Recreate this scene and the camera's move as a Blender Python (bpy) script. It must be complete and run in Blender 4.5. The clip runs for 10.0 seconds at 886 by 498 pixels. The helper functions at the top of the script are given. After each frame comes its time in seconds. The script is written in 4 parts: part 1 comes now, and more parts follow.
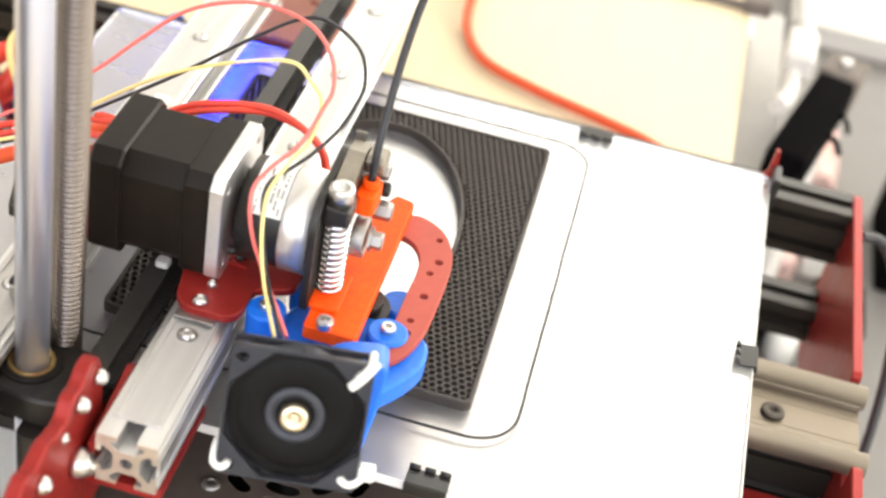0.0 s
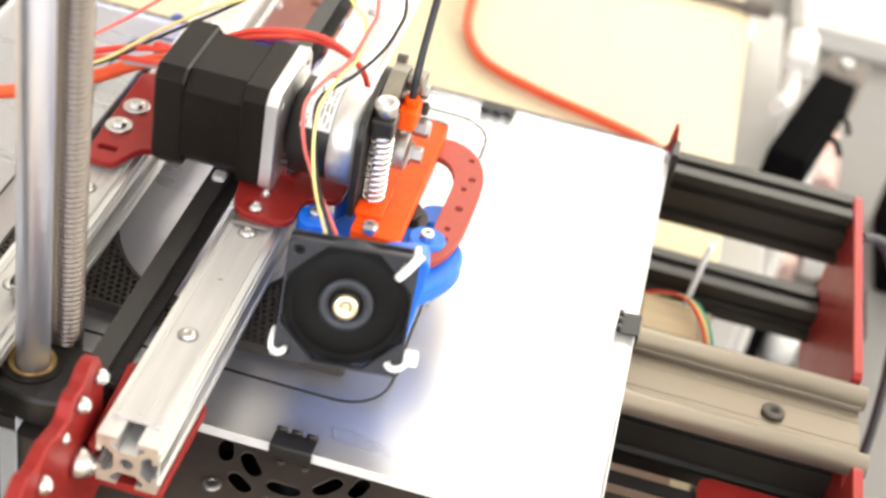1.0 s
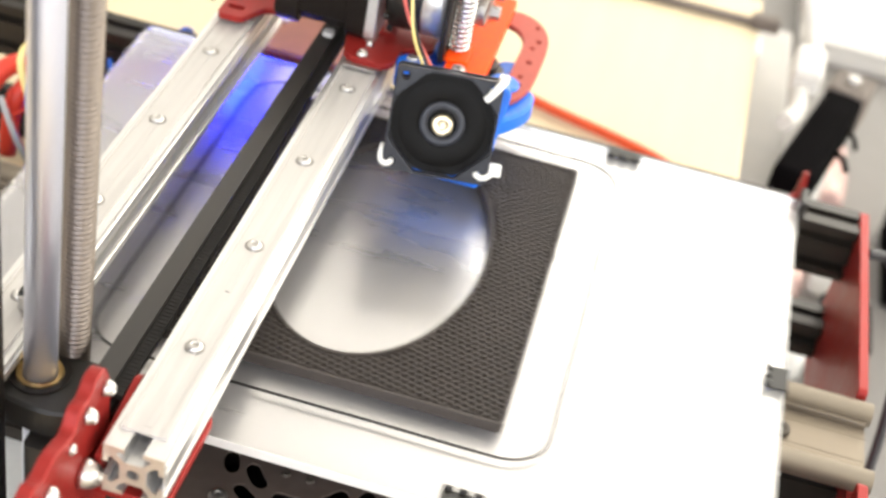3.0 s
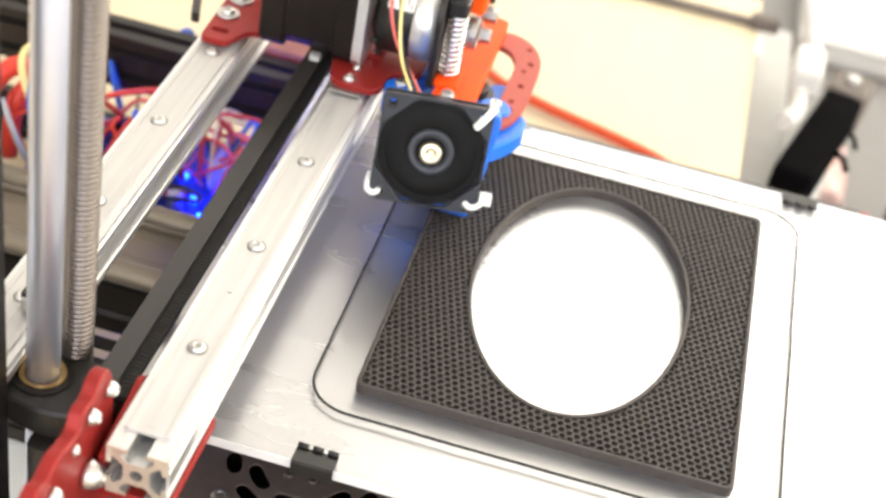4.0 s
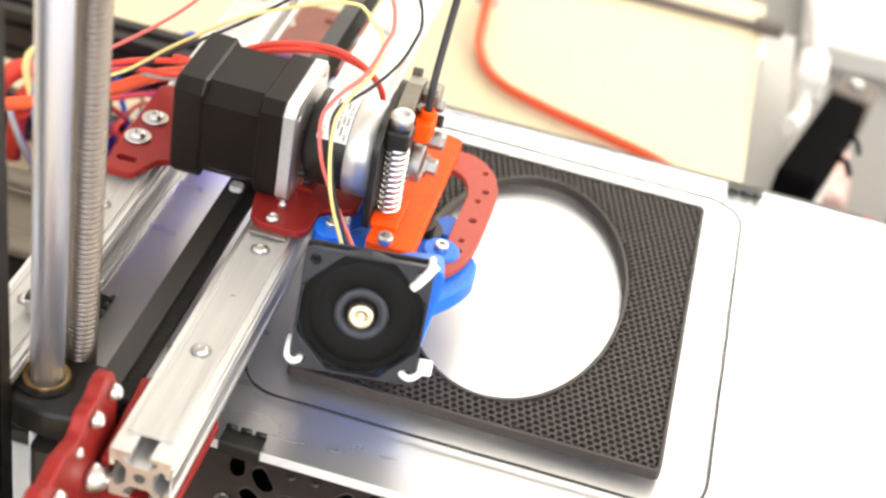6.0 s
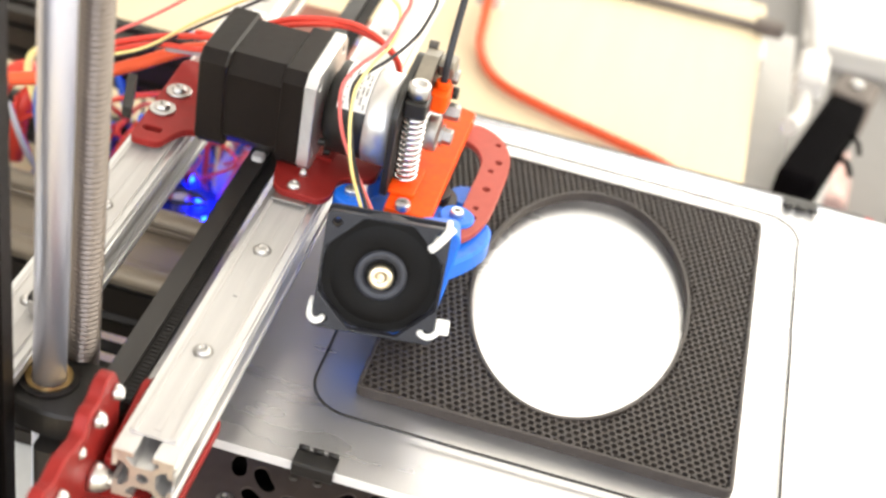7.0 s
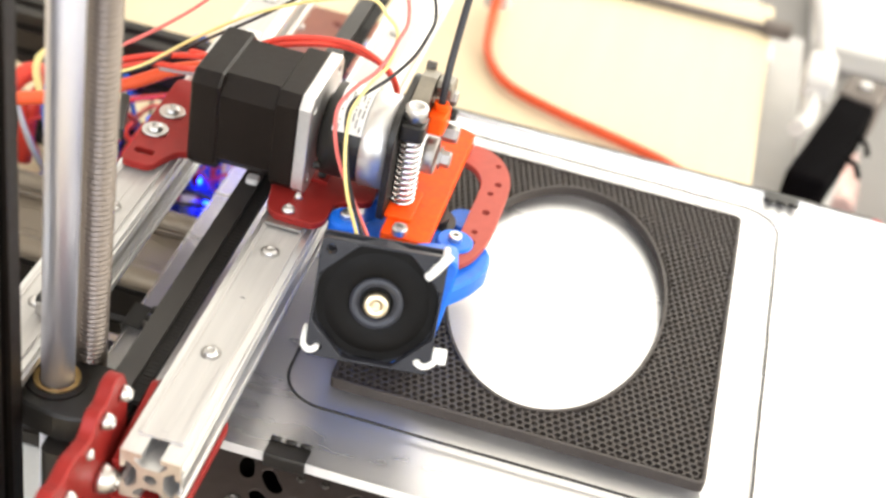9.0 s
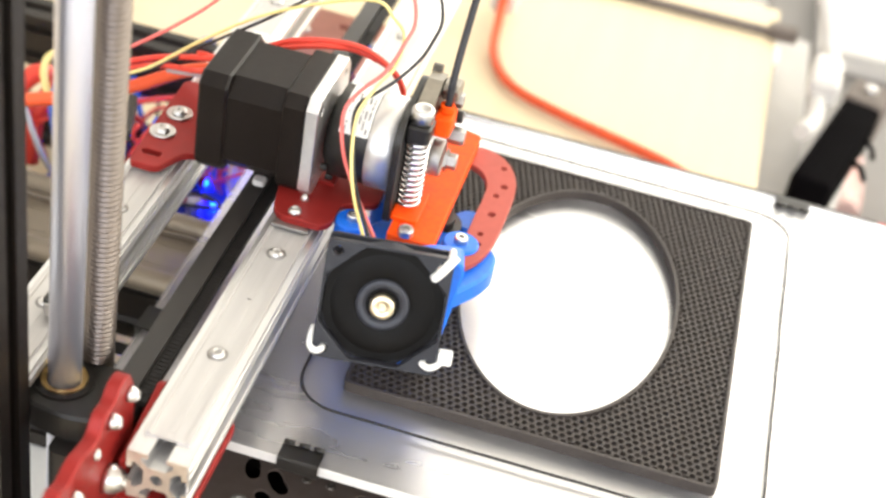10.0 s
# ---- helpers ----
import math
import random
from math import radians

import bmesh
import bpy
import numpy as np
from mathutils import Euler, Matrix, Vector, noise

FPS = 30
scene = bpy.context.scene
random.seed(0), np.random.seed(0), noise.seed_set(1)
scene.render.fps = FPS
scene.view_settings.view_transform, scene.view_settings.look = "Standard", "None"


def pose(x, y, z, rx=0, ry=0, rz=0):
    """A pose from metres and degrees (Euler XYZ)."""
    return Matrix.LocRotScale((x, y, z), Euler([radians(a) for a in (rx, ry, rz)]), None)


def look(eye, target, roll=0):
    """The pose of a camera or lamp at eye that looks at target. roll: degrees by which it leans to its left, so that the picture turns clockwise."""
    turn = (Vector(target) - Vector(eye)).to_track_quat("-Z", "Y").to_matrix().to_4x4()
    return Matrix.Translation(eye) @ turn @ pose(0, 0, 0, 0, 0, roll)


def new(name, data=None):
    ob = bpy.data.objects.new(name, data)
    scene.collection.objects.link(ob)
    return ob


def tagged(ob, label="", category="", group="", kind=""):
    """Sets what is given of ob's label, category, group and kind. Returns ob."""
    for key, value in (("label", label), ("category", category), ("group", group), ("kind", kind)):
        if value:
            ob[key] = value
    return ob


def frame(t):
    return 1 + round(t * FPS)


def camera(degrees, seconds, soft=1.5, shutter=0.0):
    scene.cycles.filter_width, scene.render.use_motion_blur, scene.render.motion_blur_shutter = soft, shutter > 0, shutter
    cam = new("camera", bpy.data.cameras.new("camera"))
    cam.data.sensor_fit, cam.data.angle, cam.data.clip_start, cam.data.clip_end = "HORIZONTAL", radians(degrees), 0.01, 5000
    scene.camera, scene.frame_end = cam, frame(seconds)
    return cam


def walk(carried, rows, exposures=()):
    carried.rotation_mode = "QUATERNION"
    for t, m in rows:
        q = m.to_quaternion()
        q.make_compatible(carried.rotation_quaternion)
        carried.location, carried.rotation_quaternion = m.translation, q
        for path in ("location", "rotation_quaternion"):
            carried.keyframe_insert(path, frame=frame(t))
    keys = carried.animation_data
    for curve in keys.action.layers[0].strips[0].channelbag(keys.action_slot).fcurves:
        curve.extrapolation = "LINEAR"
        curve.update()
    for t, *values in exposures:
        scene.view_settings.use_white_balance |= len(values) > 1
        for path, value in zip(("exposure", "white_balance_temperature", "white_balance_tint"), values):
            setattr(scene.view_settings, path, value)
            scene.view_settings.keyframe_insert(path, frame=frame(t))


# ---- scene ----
MM = 0.001

# ---- camera and its path ----
cam = camera(33.108, 10.0, soft=2.6, shutter=0.5)
PATH = [
    (0, 0.11412, -0.35397, 0.33301, 52.153, -9.128, 12.963),
    (0.5, 0.11410, -0.35371, 0.33248, 52.171, -9.106, 12.925),
    (1, 0.11418, -0.35435, 0.33288, 52.200, -9.141, 12.996),
    (1.5, 0.11416, -0.35518, 0.33372, 52.363, -9.254, 13.199),
    (2, 0.11405, -0.35558, 0.33364, 52.491, -9.167, 13.229),
    (2.5, 0.11427, -0.35566, 0.33405, 52.527, -9.239, 13.348),
    (2.7, 0.11444, -0.35556, 0.33418, 52.599, -9.281, 13.433),
    (4, 0.11349, -0.35649, 0.33454, 52.665, -9.175, 13.306),
    (4.5, 0.11342, -0.35735, 0.33505, 52.699, -9.192, 13.370),
    (5, 0.11326, -0.35737, 0.33518, 52.709, -9.169, 13.323),
    (5.5, 0.11352, -0.35653, 0.33471, 52.748, -9.218, 13.464),
    (7, 0.11319, -0.35790, 0.33555, 52.784, -9.152, 13.465),
    (7.5, 0.11335, -0.35789, 0.33567, 52.805, -9.187, 13.532),
    (8, 0.11332, -0.35751, 0.33521, 52.821, -9.140, 13.592),
    (8.5, 0.11326, -0.35765, 0.33541, 52.835, -9.118, 13.716),
    (9, 0.11320, -0.35787, 0.33535, 52.825, -8.988, 13.713),
    (9.5, 0.11292, -0.35893, 0.33618, 52.823, -8.973, 13.786),
    (10, 0.11322, -0.35939, 0.33637, 52.874, -8.984, 13.966),
]
walk(cam, [(t, pose(x, y, z, rx, ry, rz)) for t, x, y, z, rx, ry, rz in PATH])
cam.data.dof.use_dof = True
cam.data.dof.focus_distance = 0.54
cam.data.dof.aperture_fstop = 9.5

# ---- world, daylight and exposure ----
world = bpy.data.worlds.new("daylight")
scene.world = world
world.use_nodes = True
sky = world.node_tree.nodes.new("ShaderNodeTexSky")
sky.sky_type, sky.sun_disc = "NISHITA", False
sky.sun_elevation, sky.sun_rotation = radians(40), radians(30)
world.node_tree.links.new(sky.outputs[0], world.node_tree.nodes["Background"].inputs[0])
world.node_tree.nodes["Background"].inputs[1].default_value = 0.12


def area_lamp(name, m, w, h, watts, color):
    data = bpy.data.lights.new(name, "AREA")
    data.shape, data.size, data.size_y, data.energy, data.color = "RECTANGLE", w, h, watts, color
    ob = new(name, data)
    ob.matrix_world = m
    return ob


# daylight through three windows out of view; the front one is added fill
area_lamp("window_light_back", look((1.05, 1.93, 0.875), (1.05, 0.0, 0.875)), 2.7, 1.68, 36, (1.0, 0.94, 0.785))
area_lamp("window_light_side", look((2.53, 0.0, 0.85), (0.0, 0.0, 0.4)), 3.4, 1.7, 35, (1.0, 0.94, 0.80))
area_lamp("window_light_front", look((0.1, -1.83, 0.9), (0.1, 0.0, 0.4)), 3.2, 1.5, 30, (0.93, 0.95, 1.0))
scene.view_settings.exposure = 0.95


# ---- materials ----
def material(name, color, rough=0.5, metal=0.0, grain=0.0, scale=300.0, bump=0.0, coat=0.0, second=None, blotch=0.5,
             emit=None, stretch=(1, 1, 1), rough_var=0.0, spec=0.35):
    """Principled surface with two scales of colour variation, uneven gloss and fine relief."""
    m = bpy.data.materials.new(name)
    m.use_nodes = True
    nt = m.node_tree
    bs = nt.nodes["Principled BSDF"]
    bs.inputs["Base Color"].default_value = (*color, 1)
    bs.inputs["Roughness"].default_value = rough
    bs.inputs["Metallic"].default_value = metal
    bs.inputs["Specular IOR Level"].default_value = spec
    bs.inputs["Coat Weight"].default_value = coat
    bs.inputs["Coat Roughness"].default_value = 0.12
    tc = nt.nodes.new("ShaderNodeTexCoord")
    mp = nt.nodes.new("ShaderNodeMapping")
    mp.inputs["Scale"].default_value = stretch
    nt.links.new(tc.outputs["Object"], mp.inputs["Vector"])
    fine = nt.nodes.new("ShaderNodeTexNoise")
    fine.inputs["Scale"].default_value, fine.inputs["Detail"].default_value = scale, 4
    broad = nt.nodes.new("ShaderNodeTexNoise")
    broad.inputs["Scale"].default_value, broad.inputs["Detail"].default_value = scale * 0.12, 3
    for n in (fine, broad):
        nt.links.new(mp.outputs[0], n.inputs["Vector"])
    mixn = nt.nodes.new("ShaderNodeMix")
    mixn.inputs[0].default_value = blotch
    nt.links.new(fine.outputs["Fac"], mixn.inputs[2])
    nt.links.new(broad.outputs["Fac"], mixn.inputs[3])
    if grain > 0:
        ramp = nt.nodes.new("ShaderNodeValToRGB")
        ramp.color_ramp.elements[0].position, ramp.color_ramp.elements[1].position = 0.3, 0.7
        lo = second or tuple(c * (1 - grain) for c in color)
        hi = tuple(min(1, c * (1 + grain * 0.6)) for c in color)
        ramp.color_ramp.elements[0].color, ramp.color_ramp.elements[1].color = (*lo, 1), (*hi, 1)
        nt.links.new(mixn.outputs[0], ramp.inputs[0])
        nt.links.new(ramp.outputs[0], bs.inputs["Base Color"])
    if rough_var > 0:
        mr = nt.nodes.new("ShaderNodeMapRange")
        mr.inputs["From Min"].default_value, mr.inputs["From Max"].default_value = 0.3, 0.7
        mr.inputs["To Min"].default_value, mr.inputs["To Max"].default_value = max(0.02, rough - rough_var), min(1, rough + rough_var)
        nt.links.new(mixn.outputs[0], mr.inputs["Value"])
        nt.links.new(mr.outputs[0], bs.inputs["Roughness"])
    if bump > 0:
        bp = nt.nodes.new("ShaderNodeBump")
        bp.inputs["Strength"].default_value, bp.inputs["Distance"].default_value = bump, 0.0004
        nt.links.new(fine.outputs["Fac"], bp.inputs["Height"])
        nt.links.new(bp.outputs[0], bs.inputs["Normal"])
    if emit:
        bs.inputs["Emission Color"].default_value, bs.inputs["Emission Strength"].default_value = (*emit[0], 1), emit[1]
    return m


ALU = material("anodised_aluminium", (0.74, 0.725, 0.71), 0.36, 0.85, 0.10, 500, 0.05, stretch=(1, 0.04, 1), rough_var=0.08)
ALU_CUT = material("sawn_aluminium", (0.72, 0.64, 0.55), 0.38, 0.8, 0.15, 900, 0.15, rough_var=0.08)
STRIP = material("satin_aluminium_strip", (0.57, 0.545, 0.525), 0.56, 0.5, 0.14, 420, 0.04, stretch=(1, 0.05, 1), rough_var=0.08)
STEEL = material("bright_steel", (0.60, 0.58, 0.56), 0.32, 1.0, 0.08, 700, rough_var=0.06)
CHROME = material("ground_steel_shaft", (0.66, 0.67, 0.77), 0.38, 0.9, 0.05, 300, stretch=(1, 1, 0.1), rough_var=0.04)
SCREWM = material("rolled_steel_thread", (0.19, 0.16, 0.14), 0.42, 1.0, 0.2, 400, rough_var=0.08)
NICKEL = material("nickel_spring", (0.85, 0.84, 0.83), 0.16, 1.0, 0.05, 500)
BED = material("rolled_aluminium_bed", (0.52, 0.50, 0.51), 0.30, 0.82, 0.10, 70, 0.02, coat=0.08, stretch=(0.3, 1, 1), rough_var=0.09)
BED_EDGE = material("sawn_plate_edge", (0.82, 0.80, 0.78), 0.5, 0.3, 0.12, 300, 0.1)
BRONZE = material("oil_bronze", (0.62, 0.42, 0.18), 0.3, 1.0, 0.15, 600)
BRASS = material("turned_brass", (0.78, 0.68, 0.50), 0.28, 1.0, 0.08, 700)
RAIL = material("hard_anodised_rail", (0.215, 0.18, 0.14), 0.46, 0.7, 0.10, 300, stretch=(0.05, 1, 1), rough_var=0.06)
RED = material("red_anodised_plate", (0.29, 0.022, 0.0185), 0.40, 0.25, 0.18, 260, 0.05, rough_var=0.08, spec=0.25)
# red plate under strong light: the brightening is put into the colour
LIT_RED = material("lit_pale_red_plate", (0.40, 0.165, 0.11), 0.45, 0.1, 0.2, 120, 0.05, rough_var=0.08, spec=0.25)
RED_MATT = material("red_lacquered_bracket", (0.40, 0.080, 0.058), 0.55, 0.0, 0.12, 260, 0.05, spec=0.2)
BLACK_AL = material("black_anodised_profile", (0.0095, 0.007, 0.0055), 0.4, 0.0, 0.25, 300, 0.05, rough_var=0.08)
MATT_BLACK = material("matt_black_plastic", (0.0035, 0.003, 0.0035), 0.9, 0, 0.3, 200, 0.1, spec=0.02)
FRAME_AL = material("brown_black_anodised_beam", (0.024, 0.019, 0.0145), 0.38, 0.25, 0.25, 300, 0.05, stretch=(0.05, 1, 1), rough_var=0.08)
BROWN_GREY = material("brown_grey_enamel", (0.17, 0.145, 0.13), 0.7, 0, 0.15, 120, 0.05, spec=0.15)
POST = material("mid_grey_enamel", (0.40, 0.385, 0.375), 0.5, 0, 0.08, 60, spec=0.2)
CORD = material("light_grey_cord", (0.56, 0.54, 0.52), 0.5, 0, 0.06, 200, spec=0.2)
MATT_GREY = material("matt_grey_plastic", (0.055, 0.048, 0.044), 0.85, 0, 0.2, 200, 0.1, spec=0.1)
BLACK_PL = material("black_printed_plastic", (0.016, 0.014, 0.012), 0.4, 0, 0.3, 400, 0.15, rough_var=0.1, spec=0.4)
# tan window sheen of the black lever's top, put into the colour
LEVER_SHEEN = material("tan_sheen_on_lever", (0.24, 0.21, 0.165), 0.42, 0.15, 0.2, 350, 0.1, rough_var=0.08)
BRACKET = material("worn_black_anodised_lever", (0.085, 0.072, 0.058), 0.36, 0.55, 0.3, 350, 0.1, rough_var=0.08, spec=0.3)
MOTOR = material("black_motor_lacquer", (0.0095, 0.0062, 0.0045), 0.42, 0.0, 0.3, 350, 0.06, rough_var=0.1, spec=0.2)
FANPL = material("fan_frame_plastic", (0.030, 0.031, 0.038), 0.36, 0, 0.2, 500, 0.06, rough_var=0.08, spec=0.22)
ROTOR = material("fan_rotor_plastic", (0.0045, 0.004, 0.0038), 0.48, 0, 0.2, 300, rough_var=0.05, spec=0.12)
HUB = material("fan_hub_ring", (0.035, 0.037, 0.047), 0.35, 0.1, 0.15, 500)
RUBBER_BACK = material("grey_belt_back", (0.030, 0.026, 0.0235), 0.5, 0, 0.35, 200, 0.15, stretch=(1, 0.12, 1), rough_var=0.1, spec=0.3)
RUBBER = material("belt_rubber", (0.016, 0.014, 0.013), 0.55, 0, 0.35, 260, 0.2, stretch=(1, 0.2, 1), rough_var=0.1, spec=0.22)
PRINT = material("dark_grey_printed_plastic", (0.058, 0.048, 0.043), 0.5, 0, 0.25, 900, 0.2, rough_var=0.08, spec=0.22)
LINE = material("extruded_dark_filament", (0.02, 0.018, 0.016), 0.4, 0, 0.2, 900)
ORANGE = material("orange_printed_plastic", (0.95, 0.105, 0.006), 0.55, 0, 0.16, 420, 0.12, second=(0.88, 0.055, 0.003), rough_var=0.1, spec=0.15)
BLUE = material("blue_printed_plastic", (0.01, 0.16, 0.78), 0.4, 0, 0.25, 420, 0.2, rough_var=0.1)
WHITE_PL = material("white_nylon", (0.82, 0.81, 0.78), 0.4, 0, 0.05, 500)
LABEL = material("paper_label", (0.80, 0.79, 0.76), 0.55, 0, 0.06, 300)
INK = material("printed_ink", (0.08, 0.07, 0.07), 0.6, 0, 0.1, 800)
W_RED = material("red_wire", (0.72, 0.06, 0.035), 0.38, 0, 0.12, 500)
W_PINK = material("salmon_wire", (0.80, 0.17, 0.15), 0.4, 0, 0.1, 500)
W_YELLOW = material("yellow_wire", (0.86, 0.70, 0.28), 0.4, 0, 0.1, 500)
W_BLACK = material("black_wire", (0.025, 0.024, 0.028), 0.35, 0, 0.2, 500)
W_BLUE = material("blue_wire", (0.03, 0.13, 0.5), 0.4, 0, 0.1, 500)
W_GREY = material("grey_wire", (0.42, 0.42, 0.43), 0.45, 0, 0.1, 500)
W_GREEN = material("green_wire", (0.05, 0.35, 0.25), 0.4, 0, 0.1, 500)
SLEEVE = material("orange_silicone_hose", (0.80, 0.11, 0.035), 0.42, 0, 0.12, 200)
WOOD = material("pale_birch_plywood", (0.70, 0.585, 0.405), 0.6, 0, 0.10, 60, 0.06, stretch=(1, 0.08, 1), rough_var=0.06, spec=0.15)
WOOD_EDGE = material("birch_block", (0.68, 0.53, 0.34), 0.55, 0, 0.15, 200, 0.1, stretch=(0.2, 1, 1))
PAINT = material("white_wall_paint", (0.80, 0.79, 0.77), 0.7, 0, 0.03, 20, 0.03)
CEIL = material("white_ceiling_paint", (0.82, 0.82, 0.81), 0.8, 0, 0.03, 20)
FLOOR = material("light_grey_lino", (0.58, 0.55, 0.52), 0.45, 0, 0.06, 12, rough_var=0.06)
GREY_PAINT = material("light_grey_enamel", (0.62, 0.60, 0.58), 0.4, 0, 0.05, 60)
GRILLE = material("brown_black_sheet_metal", (0.12, 0.092, 0.078), 0.45, 0.2, 0.2, 200, rough_var=0.08)
SHELF_GREY = material("mid_grey_laminate", (0.18, 0.17, 0.165), 0.6, 0, 0.06, 40)
# the diodes' blue glow over the dark board is put into its base colour
PCB = material("blue_glow_circuit_board", (0.02, 0.05, 0.42), 0.35, 0, 0.3, 250)
CHIP = material("black_chip_resin", (0.015, 0.015, 0.016), 0.45, 0, 0.2, 400)
SOCKET = material("red_socket_plastic", (0.55, 0.03, 0.03), 0.4, 0, 0.1, 300)
LED = material("blue_led", (0.1, 0.15, 1.0), 0.3, emit=((0.001, 0.012, 1.0), 80.0))
RAIL_BOLT = material("browned_steel_bolt", (0.085, 0.072, 0.06), 0.55, 0.5, 0.2, 500)
DULL = material("dull_steel_washer", (0.34, 0.32, 0.30), 0.45, 0.9, 0.2, 600)
LED_V = material("violet_led", (0.6, 0.1, 1.0), 0.3, emit=((0.3, 0.005, 1.0), 20.0))
BROWN = material("brown_card", (0.32, 0.21, 0.15), 0.7, 0, 0.15, 90)
PINK = material("pale_pink_cloth", (0.70, 0.48, 0.44), 0.8, 0, 0.12, 60, 0.2)
GLASS = bpy.data.materials.new("window_glass")
GLASS.use_nodes = True
GLASS.node_tree.nodes["Principled BSDF"].inputs["Transmission Weight"].default_value = 1.0
GLASS.node_tree.nodes["Principled BSDF"].inputs["Roughness"].default_value = 0.0

BED_GLASS = bpy.data.materials.new("bed_glass")
BED_GLASS.use_nodes = True
glass_shader = BED_GLASS.node_tree.nodes["Principled BSDF"]
glass_shader.inputs["Base Color"].default_value = (0.985, 0.985, 0.975, 1)
glass_shader.inputs["Roughness"].default_value = 0.22
glass_shader.inputs["Transmission Weight"].default_value = 1.0
glass_shader.inputs["IOR"].default_value = 1.5
glass_shader.inputs["Specular IOR Level"].default_value = 0.15


# ---- mesh helpers (all in millimetres) ----
def box(bm, x0, x1, y0, y1, z0, z1, bevel=0.0):
    r = bmesh.ops.create_cube(bm, size=1.0)
    vs = r["verts"]
    for v in vs:
        v.co = Vector(((x0 + x1) / 2 + v.co.x * (x1 - x0), (y0 + y1) / 2 + v.co.y * (y1 - y0), (z0 + z1) / 2 + v.co.z * (z1 - z0)))
    if bevel:
        es = list({e for v in vs for e in v.link_edges})
        bmesh.ops.bevel(bm, geom=es, offset=bevel, segments=2, affect="EDGES", profile=0.5)
    return bm


def cyl(bm, p0, p1, r0, r1=None, seg=28, caps=True):
    """A rod or cone from p0 to p1."""
    p0, p1 = Vector(p0), Vector(p1)
    r1 = r0 if r1 is None else r1
    q = (p1 - p0).to_track_quat("Z", "Y")
    rings = []
    for p, r in ((p0, r0), (p1, r1)):
        rings.append([bm.verts.new(p + q @ Vector((r * math.cos(a), r * math.sin(a), 0))) for a in (2 * math.pi * k / seg for k in range(seg))])
    for k in range(seg):
        f = bm.faces.new((rings[0][k], rings[0][(k + 1) % seg], rings[1][(k + 1) % seg], rings[1][k]))
        f.smooth = True
    if caps:
        bm.faces.new(rings[0][::-1])
        bm.faces.new(rings[1])
    return bm


def lathe(bm, base, axis, profile, seg=32, smooth=True):
    """Turns a profile of (radius, height) about axis from base."""
    base, q = Vector(base), Vector(axis).to_track_quat("Z", "Y")
    rings = []
    for r, h in profile:
        rings.append([bm.verts.new(base + q @ Vector((r * math.cos(a), r * math.sin(a), h))) for a in (2 * math.pi * k / seg for k in range(seg))])
    for a, b in zip(rings, rings[1:]):
        for k in range(seg):
            f = bm.faces.new((a[k], a[(k + 1) % seg], b[(k + 1) % seg], b[k]))
            f.smooth = smooth
    bm.faces.new(rings[0][::-1])
    bm.faces.new(rings[-1])
    return bm


def circle(cx, cy, r, seg=16):
    return [(cx + r * math.cos(2 * math.pi * k / seg), cy + r * math.sin(2 * math.pi * k / seg)) for k in range(seg)]


def rounded(pts, r, n=4):
    """A polygon with rounded corners."""
    out = []
    for i, p in enumerate(pts):
        p, a, b = Vector(p), Vector(pts[i - 1]), Vector(pts[(i + 1) % len(pts)])
        u, v = (a - p), (b - p)
        d = min(r, u.length * 0.45, v.length * 0.45)
        s, e = p + u.normalized() * d, p + v.normalized() * d
        for k in range(n + 1):
            t = k / n
            out.append(tuple((1 - t) ** 2 * s + 2 * t * (1 - t) * p + t * t * e))
    return out


def slab(bm, outer, a, b, axis="z", holes=(), bevel=0.0):
    """A plate: outline (with holes) in the two other axes, from a to b along axis."""
    def put(u, v, w):
        return {"z": (u, v, w), "x": (w, u, v), "y": (u, w, v)}[axis]
    edges = []
    for loop in (outer, *holes):
        vs = [bm.verts.new(put(u, v, a)) for u, v in loop]
        edges += [bm.edges.new((vs[k], vs[(k + 1) % len(vs)])) for k in range(len(vs))]
    faces = [g for g in bmesh.ops.triangle_fill(bm, use_beauty=True, edges=edges)["geom"] if isinstance(g, bmesh.types.BMFace)]
    r = bmesh.ops.extrude_face_region(bm, geom=faces)
    step = Vector(put(0, 0, b - a))
    for g in r["geom"]:
        if isinstance(g, bmesh.types.BMVert):
            g.co += step
    bmesh.ops.recalc_face_normals(bm, faces=bm.faces[:])
    if bevel:
        rim = [e for e in bm.edges if len(e.link_faces) == 2 and abs(e.calc_face_angle(0)) > 1.2]
        bmesh.ops.bevel(bm, geom=rim, offset=bevel, segments=1, affect="EDGES")
    return bm


def spline(pts, n=10):
    """Points along a smooth curve through pts."""
    P = [Vector(p) for p in pts]
    P = [2 * P[0] - P[1], *P, 2 * P[-1] - P[-2]]
    out = []
    for i in range(1, len(P) - 2):
        for k in range(n):
            t = k / n
            out.append(0.5 * (2 * P[i] + (P[i + 1] - P[i - 1]) * t + (2 * P[i - 1] - 5 * P[i] + 4 * P[i + 1] - P[i + 2]) * t * t
                              + (3 * P[i] - P[i - 1] - 3 * P[i + 1] + P[i + 2]) * t ** 3))
    out.append(P[-2])
    return out


